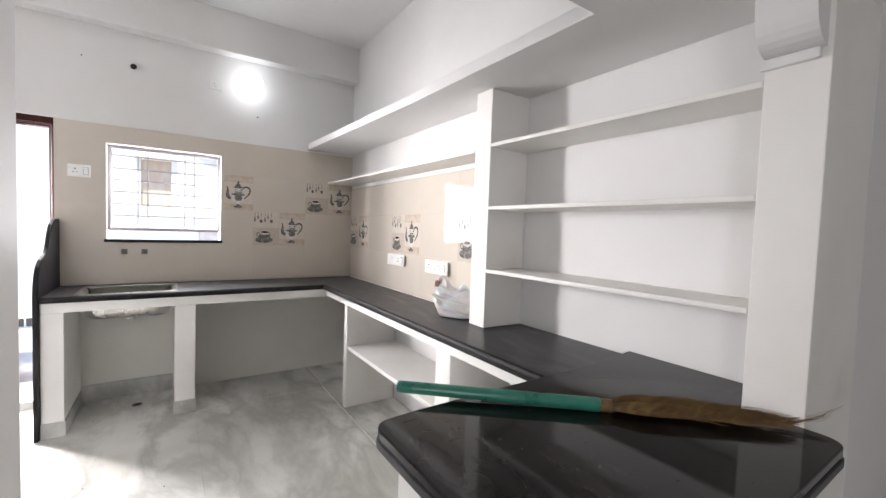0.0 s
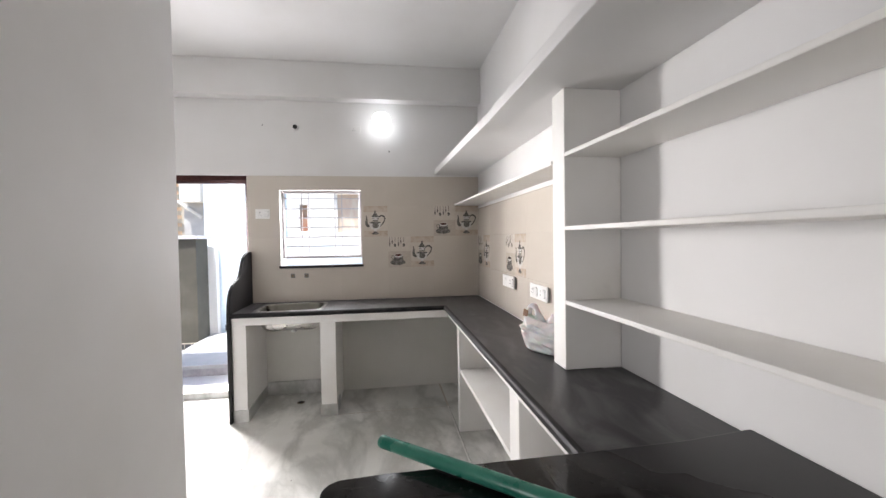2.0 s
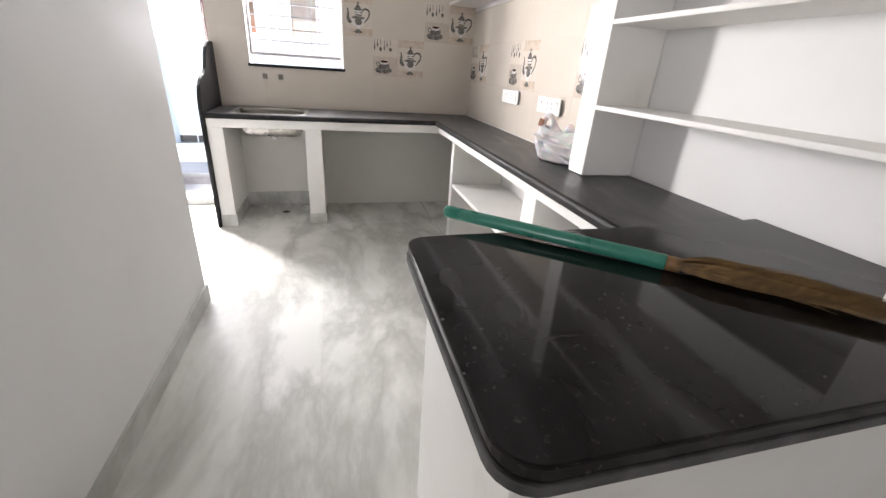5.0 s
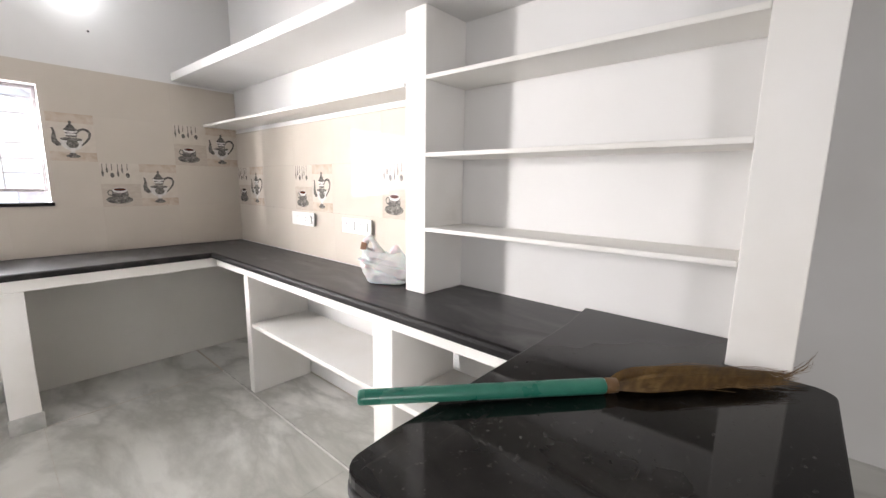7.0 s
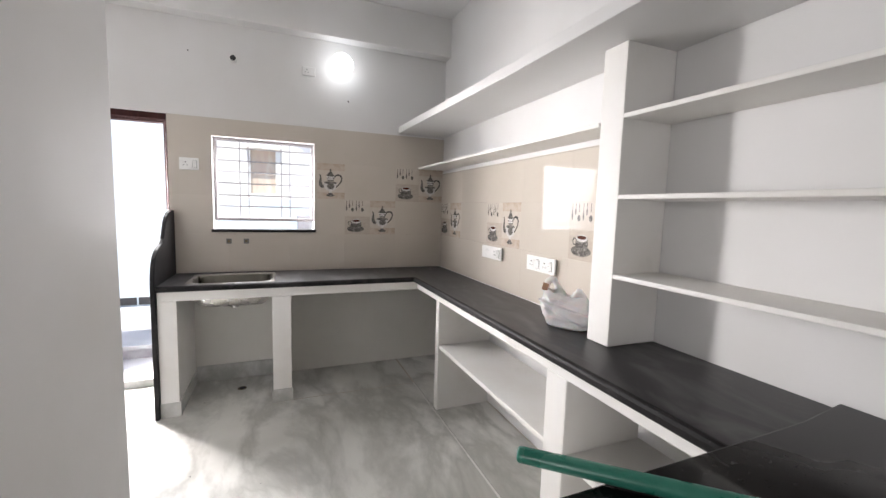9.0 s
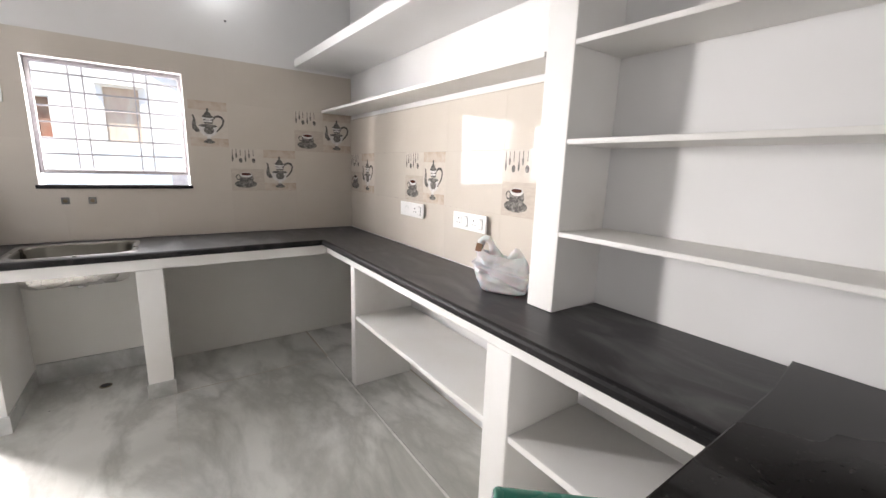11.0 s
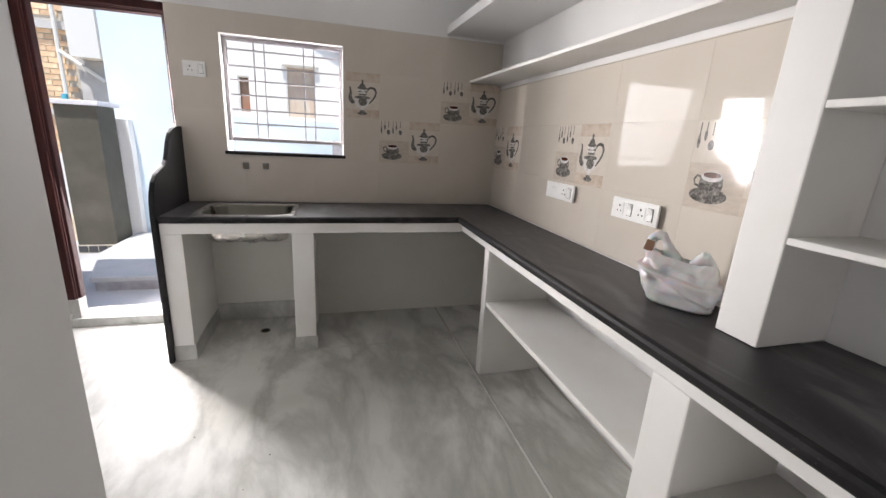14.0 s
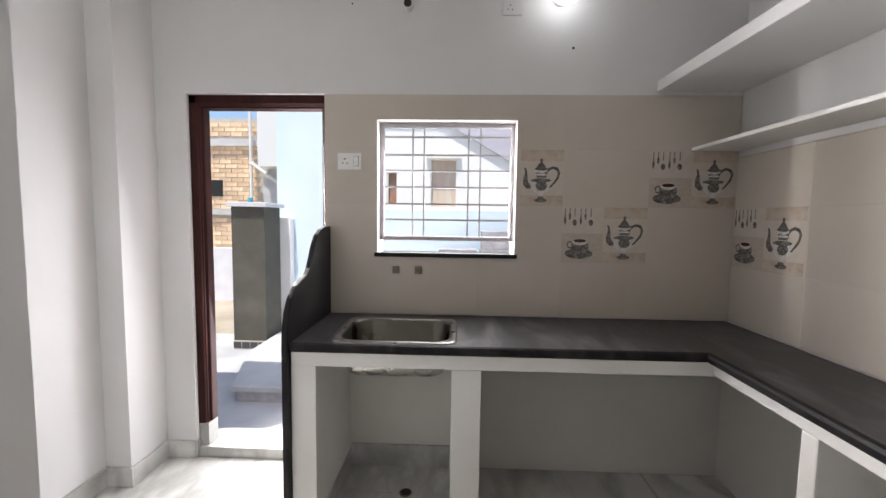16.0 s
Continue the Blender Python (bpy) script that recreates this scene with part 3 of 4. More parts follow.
for x in (-0.041, 0.021, 0.264, 0.329):
    boxes("grille_bar", [((x - 0.004, 4.172, 1.285), (x + 0.004, 4.18, 1.878))], grille_paint, win)
for z in (1.829, 1.732, 1.646, 1.556, 1.463, 1.376):
    boxes("grille_bar", [((-0.199, 4.1805, z - 0.005), (0.494, 4.1885, z + 0.005))], grille_paint, win)

# ---- doorway ----
door = tagged(new("door_1"), "dark brown polished wooden door frame, open to the yard", "door frame", kind="structure")
door.location = (-0.88, 4.2, 0.0)
door.matrix_world = Matrix.Translation((-0.88, 4.2, 0.0))
def jamb(bm, x, s):
    """A rebated jamb; s: the side of the opening on which it stands."""
    prism(bm, [(x, 4.125), (x + s * 0.040, 4.125), (x + s * 0.044, 4.129), (x + s * 0.044, 4.136), (x + s * 0.050, 4.139), (x + s * 0.050, 4.150), (x + s * 0.047, 4.154), (x + s * 0.060, 4.158), (x + s * 0.062, 4.164), (x + s * 0.062, 4.212), (x, 4.212)], 0.19, 2.03)
for x, s in ((-1.262, 1), (-0.478, -1)):
    bm = bmesh.new()
    jamb(bm, x, s)
    part("door_jamb", bm, door_wood, door)
bm = bmesh.new()
prism(bm, [(4.125, 2.034), (4.125, 1.992), (4.129, 1.988), (4.136, 1.988), (4.139, 1.982), (4.150, 1.982), (4.154, 1.985), (4.158, 1.972), (4.212, 1.970), (4.212, 2.034)], -1.262, -0.478, "x")
part("door_head", bm, door_wood, door)
for x0, x1 in ((-1.262, -1.203), (-0.537, -0.478)):
    boxes("jamb_foot", [((x0, 4.125, 0.06), (x1, 4.212, 0.1895))], skirting_marble, door, "marble block under the jamb")
setting("door_threshold", [((-1.262, 4.105, 0.0), (-0.485, 4.32, 0.06))], skirting_marble, "grey marble threshold of the doorway", 0.004, "threshold")

# ---- skirtings ----
def skirting(blocks):
    return tagged(boxes("baseboard", blocks, skirting_marble, None, "grey white marble skirting along the wall", bevel=0.003), category="skirting", kind="structure")
skirting([((-0.308, 0.85, 0.0), (-0.293, 2.402, 0.10)), ((-1.56, 2.39, 0.0), (-0.308, 2.402, 0.10))])
skirting([((-1.56, 2.402, 0.0), (-1.545, 3.825, 0.10)), ((-1.56, 3.825, 0.0), (-1.415, 3.84, 0.10)), ((-1.43, 3.84, 0.0), (-1.415, 4.085, 0.10)), ((-1.43, 4.085, 0.0), (-1.255, 4.10, 0.10)), ((-1.262, 4.10, 0.0), (-1.247, 4.13, 0.10))])

# ---- the broom ----
broom = thing("broom", (1.1, 0.87, 0.882), "grass broom with green plastic handle lying on the black slab", "broom")
A, B = Vector((0.700, 1.232, 0.9065)), Vector((1.115, 0.876, 0.9005))
D = (B - A).normalized()
S = Vector((-D.y, D.x, 0)).normalized()
bm = bmesh.new()
tube(bm, [A, A + D * 0.003, A + D * 0.008, B - D * 0.2, B - D * 0.004, B], [0.012, 0.0155, 0.0165, 0.0175, 0.0182, 0.0172], 20)
part("handle", bm, broom_green, broom, "green plastic tube handle", smooth=True)
bm = bmesh.new()
tube(bm, [A - D * 0.0015, A + D * 0.001], 0.009, 12)
part("end_plug", bm, coping_paint, broom, "pale end of the handle")
bm = bmesh.new()
tube(bm, [B - D * 0.002, B + D * 0.012, B + D * 0.03], [0.0168, 0.0172, 0.0165], 18)
part("binding", bm, straw_band, broom, "brown bound neck of the grass", smooth=True)
rng = random.Random(5)
bm = bmesh.new()
for k in range(520):
    a, q = rng.uniform(0, 2 * math.pi), math.sqrt(rng.random())
    length = rng.uniform(0.30, 0.47) if q < 0.8 else rng.uniform(0.22, 0.46)
    side, up = math.cos(a) * q, math.sin(a) * q
    pts, rad = [], []
    bend = rng.gauss(0, 0.010)
    for j in range(7):
        f = j / 6
        w = 0.015 + 0.034 * math.sin(min(1, f * 2.4) * math.pi / 2) * (1 - 0.62 * max(0, f - 0.4) / 0.6)
        p = B + D * (0.012 + length * f) + S * (side * w + bend * f * f + 0.014 * math.sin(f * 2.2) - 0.03 * f * f * f)
        z = 0.9005 + up * w * 0.42 + 0.006 * math.sin(f * 3)
        if rng.random() < 0.03:
            z += 0.01 * f
        pts.append((p.x, p.y, max(0.8835 + rng.random() * 0.003, z)))
        rad.append(0.0011 * (1 - 0.75 * f))
    tube(bm, pts, rad, 3)
bristles = part("bristles", bm, broom_straw, broom, "brown dry grass bristles")
bm = bmesh.new()
for k in range(9):
    f0, off = 0.40 + 0.01 * k, rng.uniform(-0.015, 0.02)
    pts = []
    for j in range(7):
        f = j / 6
        p = B + D * (f0 + 0.13 * f * rng.uniform(0.9, 1.1)) + S * (off + 0.012 * (k - 4) * 0.5 * f * f + 0.02 * f * f)
        pts.append((p.x, p.y, 0.893 + 0.014 * f + 0.003 * k * f))
    tube(bm, pts, [0.0012 * (1 - 0.8 * j / 6) for j in range(7)], 3)
part("loose_straws", bm, broom_straw, broom, "loose curled straws at the tip")

# ---- the carrier bag ----
bag = thing("carrier_bag", (1.5, 2.09, 0.864), "crumpled white plastic carrier bag standing on the worktop", "plastic bag")
cx, cy = 1.50, 2.085
U, V2 = Vector((-0.50, 0.866, 0)), Vector((0.866, 0.50, 0))


def bag_point(u, v, z):
    return Vector((cx, cy, 0.8645 + z)) + U * u + V2 * v


# levels of the body: low end and high end along u, half depth, height at each end, sharpness of the fold
LEVELS = [(-0.098, 0.070, 0.050, 0.0, 0.0), (-0.112, 0.084, 0.064, 0.006, 0.014), (-0.122, 0.104, 0.072, 0.040, 0.060), (-0.124, 0.120, 0.074, 0.070, 0.112),
          (-0.125, 0.124, 0.075, 0.076, 0.120), (-0.110, 0.109, 0.058, 0.081, 0.125), (-0.108, 0.108, 0.056, 0.108, 0.142), (-0.100, 0.106, 0.040, 0.135, 0.158), (-0.092, 0.104, 0.022, 0.150, 0.172)]
NU = 56
grid = []
for k in range(len(LEVELS) - 1):
    steps = 1 if k in (0, 3) else 8
    for j in range(steps + (k == len(LEVELS) - 2)):
        f = j / steps
        lo, hi, dv, za, zb = (p + (q - p) * f for p, q in zip(LEVELS[k], LEVELS[k + 1]))
        row = []
        for i in range(NU):
            a = 2 * math.pi * i / NU
            ca, sa = math.cos(a), math.sin(a)
            pu, pv = abs(ca) ** 0.6 * math.copysign(1, ca), abs(sa) ** 0.6 * math.copysign(1, sa)
            g = (pu + 1) / 2
            z = za + (zb - za) * g - (0.012 * math.sin(math.pi * g) if k >= 6 else 0.0) * (f if k == 6 else 1)
            w = Vector((pu * 2.2, pv * 1.6, z * 16))
            ridge = 1 - abs(noise.noise(w * 1.3 + Vector((3, 1, 7)))) * 2
            dent = (ridge - 0.6) * 0.012 + noise.noise(w * 3.1) * 0.003
            keep = 0.0 if z < 0.004 else min(1, z / 0.03)
            u, v = lo + (hi - lo) * g, pv * dv
            p = bag_point(u, v, z + noise.noise(w * 2.0 + Vector((9, 0, 0))) * 0.004 * keep)
            p += (U * ca * 0.6 + V2 * sa) * dent * keep
            fold = z - 0.018 - (u + 0.11) * 0.40
            second = z - 0.125 + (u + 0.02) * 0.55
            groove = 0.013 * math.exp(-(fold / 0.006) ** 2) - 0.006 * math.exp(-((fold - 0.014) / 0.009) ** 2) + 0.006 * math.exp(-(second / 0.005) ** 2)
            p -= (U * ca * 0.3 + V2 * sa) * groove * keep
            row.append((p.x, p.y, p.z))
        grid.append(row)
bm = bmesh.new()
rings = [[bm.verts.new(p) for p in row] for row in grid]
for r0, r1 in zip(rings, rings[1:]):
    for i in range(NU):
        bm.faces.new((r0[i], r0[(i + 1) % NU], r1[(i + 1) % NU], r1[i]))
bm.faces.new(rings[0][::-1])
inner = [bm.verts.new(v.co * 0.55 + bag_point(0.0, 0.0, 0.12) * 0.45) for v in rings[-1]]
for i in range(NU):
    bm.faces.new((rings[-1][i], rings[-1][(i + 1) % NU], inner[(i + 1) % NU], inner[i]))
bm.faces.new(inner)
part("bag_body", bm, bag_plastic, bag, smooth=True)


def bag_handle(outer, hole, lean):
    """A crumpled flat loop of plastic: strip between an outer and an inner line in (u, z)."""
    bm = bmesh.new()
    def fine(line):
        out = []
        for p, q in zip(line, line[1:]):
            out += [(p[0] + (q[0] - p[0]) * t / 4, p[1] + (q[1] - p[1]) * t / 4) for t in range(4)]
        return out + [line[-1]]
    o, h = fine(outer), fine(hole)
    layers = []
    for side in (-1, 1):
        rows = []
        for (ou, oz), (hu, hz) in zip(o, h):
            row = []
            for t in (0, 0.33, 0.66, 1):
                u, z = ou + (hu - ou) * t, oz + (hz - oz) * t
                swell = (0.004 + 0.010 * math.sin(math.pi * min(1, max(0, t)))) * side
                v = lean * (z - 0.13) + swell + noise.noise(Vector((u * 45, z * 45, side * 0.3))) * 0.010
                row.append(bm.verts.new(bag_point(u, v, z)))
            rows.append(row)
        layers.append(rows)
        for p, q in zip(rows, rows[1:]):
            for t in range(3):
                bm.faces.new((p[t], p[t + 1], q[t + 1], q[t]))
    front, back = layers
    for t in (0, 3):
        for k in range(len(o) - 1):
            bm.faces.new((front[k][t], front[k + 1][t], back[k + 1][t], back[k][t]))
    for k in (0, len(o) - 1):
        for t in range(3):
            bm.faces.new((front[k][t], front[k][t + 1], back[k][t + 1], back[k][t]))
    return part("bag_handle", bm, bag_plastic, bag, smooth=True)


bag_handle([(0.112, 0.128), (0.122, 0.165), (0.116, 0.205), (0.092, 0.226), (0.066, 0.222), (0.046, 0.195), (0.024, 0.172), (-0.004, 0.145)],
           [(0.088, 0.140), (0.092, 0.165), (0.090, 0.185), (0.084, 0.196), (0.074, 0.196), (0.067, 0.184), (0.062, 0.160), (0.060, 0.140)], 0.25)
bag_handle([(-0.012, 0.122), (-0.022, 0.146), (-0.038, 0.170), (-0.056, 0.190), (-0.074, 0.186), (-0.092, 0.160), (-0.104, 0.130), (-0.110, 0.100)],
           [(-0.052, 0.118), (-0.053, 0.124), (-0.054, 0.130), (-0.056, 0.138), (-0.058, 0.138), (-0.060, 0.130), (-0.062, 0.124), (-0.064, 0.118)], -0.2)
bm = bmesh.new()
box(bm, (-0.014, -0.002, -0.018), (0.014, 0.002, 0.018))
bmesh.ops.transform(bm, matrix=Matrix.Translation(bag_point(0.098, -0.022, 0.178)) @ pose(0, 0, 0, 0, 12, -60), verts=bm.verts)
part("torn_label", bm, bag_paper, bag, "brown label inside the handle", bevel=0.001)


# ---- sockets and switches ----
def socket_plate(name, at, w, h, facing, modules, label):
    """A white plate with rectangular modules; facing: turn about z so that its front looks into the room."""
    root = thing(name, (0, 0, 0), label, "wall socket")
    boxes("back_box", [((-w / 2 + 0.004, -0.007, -h / 2 + 0.004), (w / 2 - 0.004, 0.0, h / 2 - 0.004))], grey_plastic, root)
    boxes("plate", [((-w / 2, -0.016, -h / 2), (w / 2, -0.0065, h / 2))], white_plastic, root, bevel=0.003)
    for kind, x in modules:
        if kind == "socket":
            boxes("socket_insert", [((x - 0.024, -0.019, -0.026), (x + 0.024, -0.0155, 0.026))], white_plastic, root, bevel=0.0015)
            bm = bmesh.new()
            for dx, dz, r in ((0, 0.012, 0.0048), (-0.0105, -0.010, 0.0034), (0.0105, -0.010, 0.0034)):
                tube(bm, [(x + dx, -0.0185, dz), (x + dx, -0.0196, dz)], r, 10)
            part("pin_holes", bm, black_gap, root)
        else:
            boxes("switch_recess", [((x - 0.0145, -0.0175, -0.026), (x + 0.0145, -0.0155, 0.026))], grey_plastic, root)
            bm = bmesh.new()
            prism(bm, [(-0.0155, -0.024), (-0.0215, -0.024), (-0.0185, 0.0), (-0.0245, 0.024), (-0.0155, 0.024)], x - 0.0125, x + 0.0125, "x")
            part("rocker", bm, white_plastic, root, bevel=0.001)
    root.matrix_world = Matrix.Translation(at) @ pose(0, 0, 0, 0, 0, facing)
    return root


socket_plate("wall_socket", (-0.369, W - 0.0065, 1.68), 0.125, 0.088, 0, [("socket", -0.022), ("switch", 0.036)], "white plastic socket plate with one switch beside the window")
socket_plate("wall_socket", (X - 0.008, 3.064, 1.105), 0.275, 0.088, -90, [("socket", 0.05), ("switch", 0.102)], "long white plastic socket plate with one switch over the worktop")
socket_plate("double_wall_socket", (X - 0.008, 2.482, 1.100), 0.268, 0.088, -90, [("socket", -0.082), ("switch", -0.022), ("socket", 0.045), ("switch", 0.096)], "white plastic plate with two sockets and two switches")

# ---- wall lamp and the things high on the wall ----
lamp = thing("bulb_lamp", (0.72, W, 2.52), "lit white round globe lamp in a white holder on the wall", "wall lamp")
bm = bmesh.new()
tube(bm, [(0.72, W - 0.0005, 2.52), (0.72, W - 0.012, 2.52), (0.72, W - 0.03, 2.52), (0.72, W - 0.055, 2.52)], [0.05, 0.048, 0.04, 0.036], 20)
part("holder", bm, white_plastic, lamp, smooth=False)
bm = bmesh.new()
bmesh.ops.create_uvsphere(bm, u_segments=24, v_segments=14, radius=0.088)
bmesh.ops.translate(bm, verts=bm.verts, vec=(0.72, W - 0.125, 2.515))
bulb = part("bulb", bm, glow, lamp, "glowing white bulb", smooth=True)

pipe = thing("pipe_stub", (-0.061, W, 2.475), "short open pipe stub with a dark mouth high on the wall", "pipe")
bm = bmesh.new()
tube(bm, [(-0.061, W - 0.0005, 2.475), (-0.061, W - 0.045, 2.472)], 0.025, 18)
part("pipe_body", bm, pvc, pipe)
bm = bmesh.new()
tube(bm, [(-0.061, W - 0.0452, 2.472), (-0.061, W - 0.047, 2.472)], 0.020, 16)
part("pipe_mouth", bm, black_gap, pipe)

blank = thing("blank_socket_plate", (0.475, W, 2.465), "white painted blank plate with three small holes", "wall plate")
boxes("plate", [((0.425, W - 0.006, 2.43), (0.525, W - 0.0005, 2.50))], white_paint, blank, bevel=0.002)
bm = bmesh.new()
for dx, dz in ((0, 0.012), (-0.011, -0.008), (0.011, -0.008)):
    tube(bm, [(0.462 + dx, W - 0.0061, 2.465 + dz), (0.462 + dx, W - 0.0066, 2.465 + dz)], 0.0035, 8)
part("pin_holes", bm, black_gap, blank)
for x, z, r in ((-0.356, 2.492, 0.005), (0.79, 2.268, 0.007)):
    hole = thing("screw_hole", (x, W, z), "small dark screw hole in the white wall", "screw hole", "screw holes in the wall")
    bm = bmesh.new()
    tube(bm, [(x, W - 0.0004, z), (x, W - 0.0012, z)], r, 8)
    part("plug", bm, black_gap, hole)

# ---- outside: ground, yard, neighbours ----
bm = bmesh.new()
box(bm, (-300, -300, -0.5), (300, 400, -0.22))
tagged(part("ground", bm, earth, None, "dry brown earth ground reaching the horizon"), category="ground", kind="structure")
# unseen outer shell and roof, added to keep the sun out of the rooms
setting("outer_walls", [((-4.15, -4.35, -0.22), (-4.0, 4.3, 3.19)), ((1.951, 0.701, -0.22), (3.2, 4.3, 3.19)), ((3.201, -4.35, -0.22), (3.4, 4.3, 3.19))], house_white, "plain white unseen outer walls that close the house against the sun", category="wall")
setting("roof", [((-4.15, -4.35, H + 0.151), (3.4, 4.32, H + 0.28))], concrete, "flat concrete unseen roof added to block the sun", category="roof")
setting("wall_utility", [((-4.0, 4.05, 0.0), (-1.801, 4.30, H))], white_paint, "plain white unseen rear wall that closes the house", category="wall")
setting("yard_floor", [((-4.0, 4.321, -0.2), (3.5, 6.5, 0.0))], ground_paving, "pale grey cement yard floor behind the kitchen", category="yard floor")
step = thing("yard_step", (-0.8, 5.5, 0.0), "pale cement yard step with a rough riser", "step")
bm = bmesh.new()
prism(bm, [(-1.45, 4.78), (0.9, 4.78), (0.9, 6.38), (-1.72, 6.38), (-1.72, 5.55)], 0.08, 0.12)
part("tread", bm, ground_paving, step, bevel=0.004)
bm = bmesh.new()
prism(bm, [(-1.43, 4.80), (0.88, 4.80), (0.88, 6.36), (-1.70, 6.36), (-1.70, 5.57)], 0.0, 0.08)
part("riser", bm, block_grey, step, "rough cement riser")
pillar = thing("gate_pillar", (-1.93, 6.1, 0.0), "grey cement plastered pillar with a pale coping", "pillar")
boxes("shaft", [((-2.093, 5.97, 0.09), (-1.748, 6.33, 1.475))], cement, pillar, bevel=0.006)
boxes("coping", [((-2.125, 5.93, 1.475), (-1.71, 6.37, 1.52))], coping_paint, pillar, "pale mauve painted coping", bevel=0.005)
boxes("base", [((-2.098, 5.965, 0.0), (-1.743, 6.335, 0.0895))], mortar, pillar)
for k in range(4):
    boxes("base_tile", [((-2.091 + k * 0.087, 5.958, 0.012), (-2.013 + k * 0.087, 5.9645, 0.078))], dark_tile, pillar, "black base tile")
post = thing("yard_post", (-1.72, 6.42, 0.0), "pale painted low masonry post beside the pillar", "post")
boxes("shaft", [((-1.93, 6.385, 0.0), (-1.66, 6.495, 1.37))], house_white, post, bevel=0.006)
setting("neighbour_wall_blue", [((-1.85, 6.5, -0.2), (-0.75, 6.75, 5.2)), ((-0.75, 6.5, -0.2), (4.2, 6.65, 1.47))], blue_wall, "light blue painted neighbour wall along the yard", category="wall")
for x in (-1.6, -1.38, -1.16, -0.94):
    tagged(boxes("wall_base_tile", [((x, 6.486, 0.121), (x + 0.2, 6.4985, 0.21))], dark_tile, None, "dark base tile along the blue wall"), category="base tile", group="base tiles of the blue wall")
for x0, y0, x1, z1 in ((0.02, 6.05, 0.42, 1.0), (0.45, 6.05, 0.78, 1.28), (0.80, 6.05, 1.25, 1.40)):
    n = int(z1 / 0.19)
    for k in range(n):
        tagged(boxes("concrete_block", [((x0 + 0.01 * (k % 2), y0, 0.1205 + k * 0.19), (x1 - 0.008 * (k % 3), y0 + 0.22, 0.1205 + k * 0.19 + 0.1885))], block_grey, None, "rough grey concrete block stacked by the wall", bevel=0.006), category="concrete block", group="stacked concrete blocks")

house = thing("neighbour_house", (0.8, 9.6, -0.22), "white neighbour house with curtained windows and a sloping stair", "house")
HW = [(-1.12, -0.92, 1.62, 2.24), (-0.31, 0.19, 1.58, 2.48)]
for a, b in (((-2.6, 9.5, -0.22), (-1.12, 9.75, 4.6)), ((-0.92, 9.5, -0.22), (-0.31, 9.75, 4.6)), ((0.19, 9.5, -0.22), (5.2, 9.75, 4.6)),
             ((-1.12, 9.5, -0.22), (-0.92, 9.75, 1.62)), ((-1.12, 9.5, 2.24), (-0.92, 9.75, 4.6)), ((-0.31, 9.5, -0.22), (0.19, 9.75, 1.58)), ((-0.31, 9.5, 2.48), (0.19, 9.75, 4.6))):
    boxes("wall", [(a, b)], house_white, house)
for x0, x1, z0, z1 in HW:
    w = tagged(new("window"), "neighbour window with a curtain behind white frame")
    w.location = ((x0 + x1) / 2, 9.6, z0)
    w.parent = house
    w.matrix_parent_inverse = house.matrix_world.inverted()
    w.matrix_world = Matrix.Translation(((x0 + x1) / 2, 9.6, z0))
    boxes("frame", [((x0, 9.52, z0), (x0 + 0.02, 9.58, z1)), ((x1 - 0.02, 9.52, z0), (x1, 9.58, z1)), ((x0 + 0.02, 9.52, z0), (x1 - 0.02, 9.58, z0 + 0.02)), ((x0 + 0.02, 9.52, z1 - 0.02), (x1 - 0.02, 9.58, z1))], house_white, w)
    boxes("curtain", [((x0, 9.60, z0), (x1, 9.63, z1))], curtain_orange if x1 > 0 else curtain_brown, w)
boxes("window_ledge", [((-0.38, 9.42, 2.49), (0.26, 9.499, 2.54))], house_white, house)
bm = bmesh.new()
prism(bm, [(-0.85, 3.60), (2.9, 1.42), (2.9, 5.0), (-0.85, 5.0)], 9.43, 9.49, "y")
part("stair_side", bm, shade_purple, house, "mauve grey sloping stair wall")
boxes("roof", [((-2.7, 9.0, 4.6), (5.3, 14.0, 4.8)), ((-2.6, 9.751, -0.22), (5.2, 13.8, 4.6))], house_white, house)

brick_house = thing("brick_house", (-4.4, 9.6, -0.22), "unplastered orange brick house with concrete bands", "house")
boxes("core", [((-7.0, 9.52, -0.22), (-3.0, 12.0, 3.2))], mortar, brick_house)
boxes("band", [((-7.0, 9.44, 2.68), (-3.25, 9.5195, 2.80)), ((-7.0, 9.44, 1.40), (-3.25, 9.5195, 1.50))], concrete, brick_house, "grey concrete band")
boxes("side_render", [((-3.42, 9.40, -0.22), (-3.02, 9.5195, 3.45))], concrete, brick_house, "bare grey brown rendered corner")
boxes("tank_box", [((-3.34, 9.05, 2.26), (-2.95, 9.39, 3.7))], pvc, brick_house, "white service box on the corner")
bm = bmesh.new()
tube(bm, [(-3.62, 9.36, -0.1), (-3.62, 9.36, 3.3)], 0.03, 8)
part("pipe", bm, pvc, brick_house, "white plastic drain pipe")
bm = bmesh.new()
tube(bm, [(-3.60, 9.34, 2.35), (-3.05, 9.34, 1.95)], 0.03, 8)
part("pipe", bm, pvc, brick_house, "white plastic drain pipe")
bm = bmesh.new()
tube(bm, [(-3.62, 9.30, 1.58), (-3.62, 9.30, 1.72)], 0.045, 8)
part("pipe_joint", bm, blue_pvc, brick_house, "blue pipe joint")
boxes("plinth", [((-7.0, 9.30, -0.22), (-3.43, 9.435, 0.78))], coping_paint, brick_house, "pale rendered plinth")
boxes("window_hole", [((-4.55, 9.49, 1.75), (-4.25, 9.515, 2.05))], black_gap, brick_house, "small dark opening")

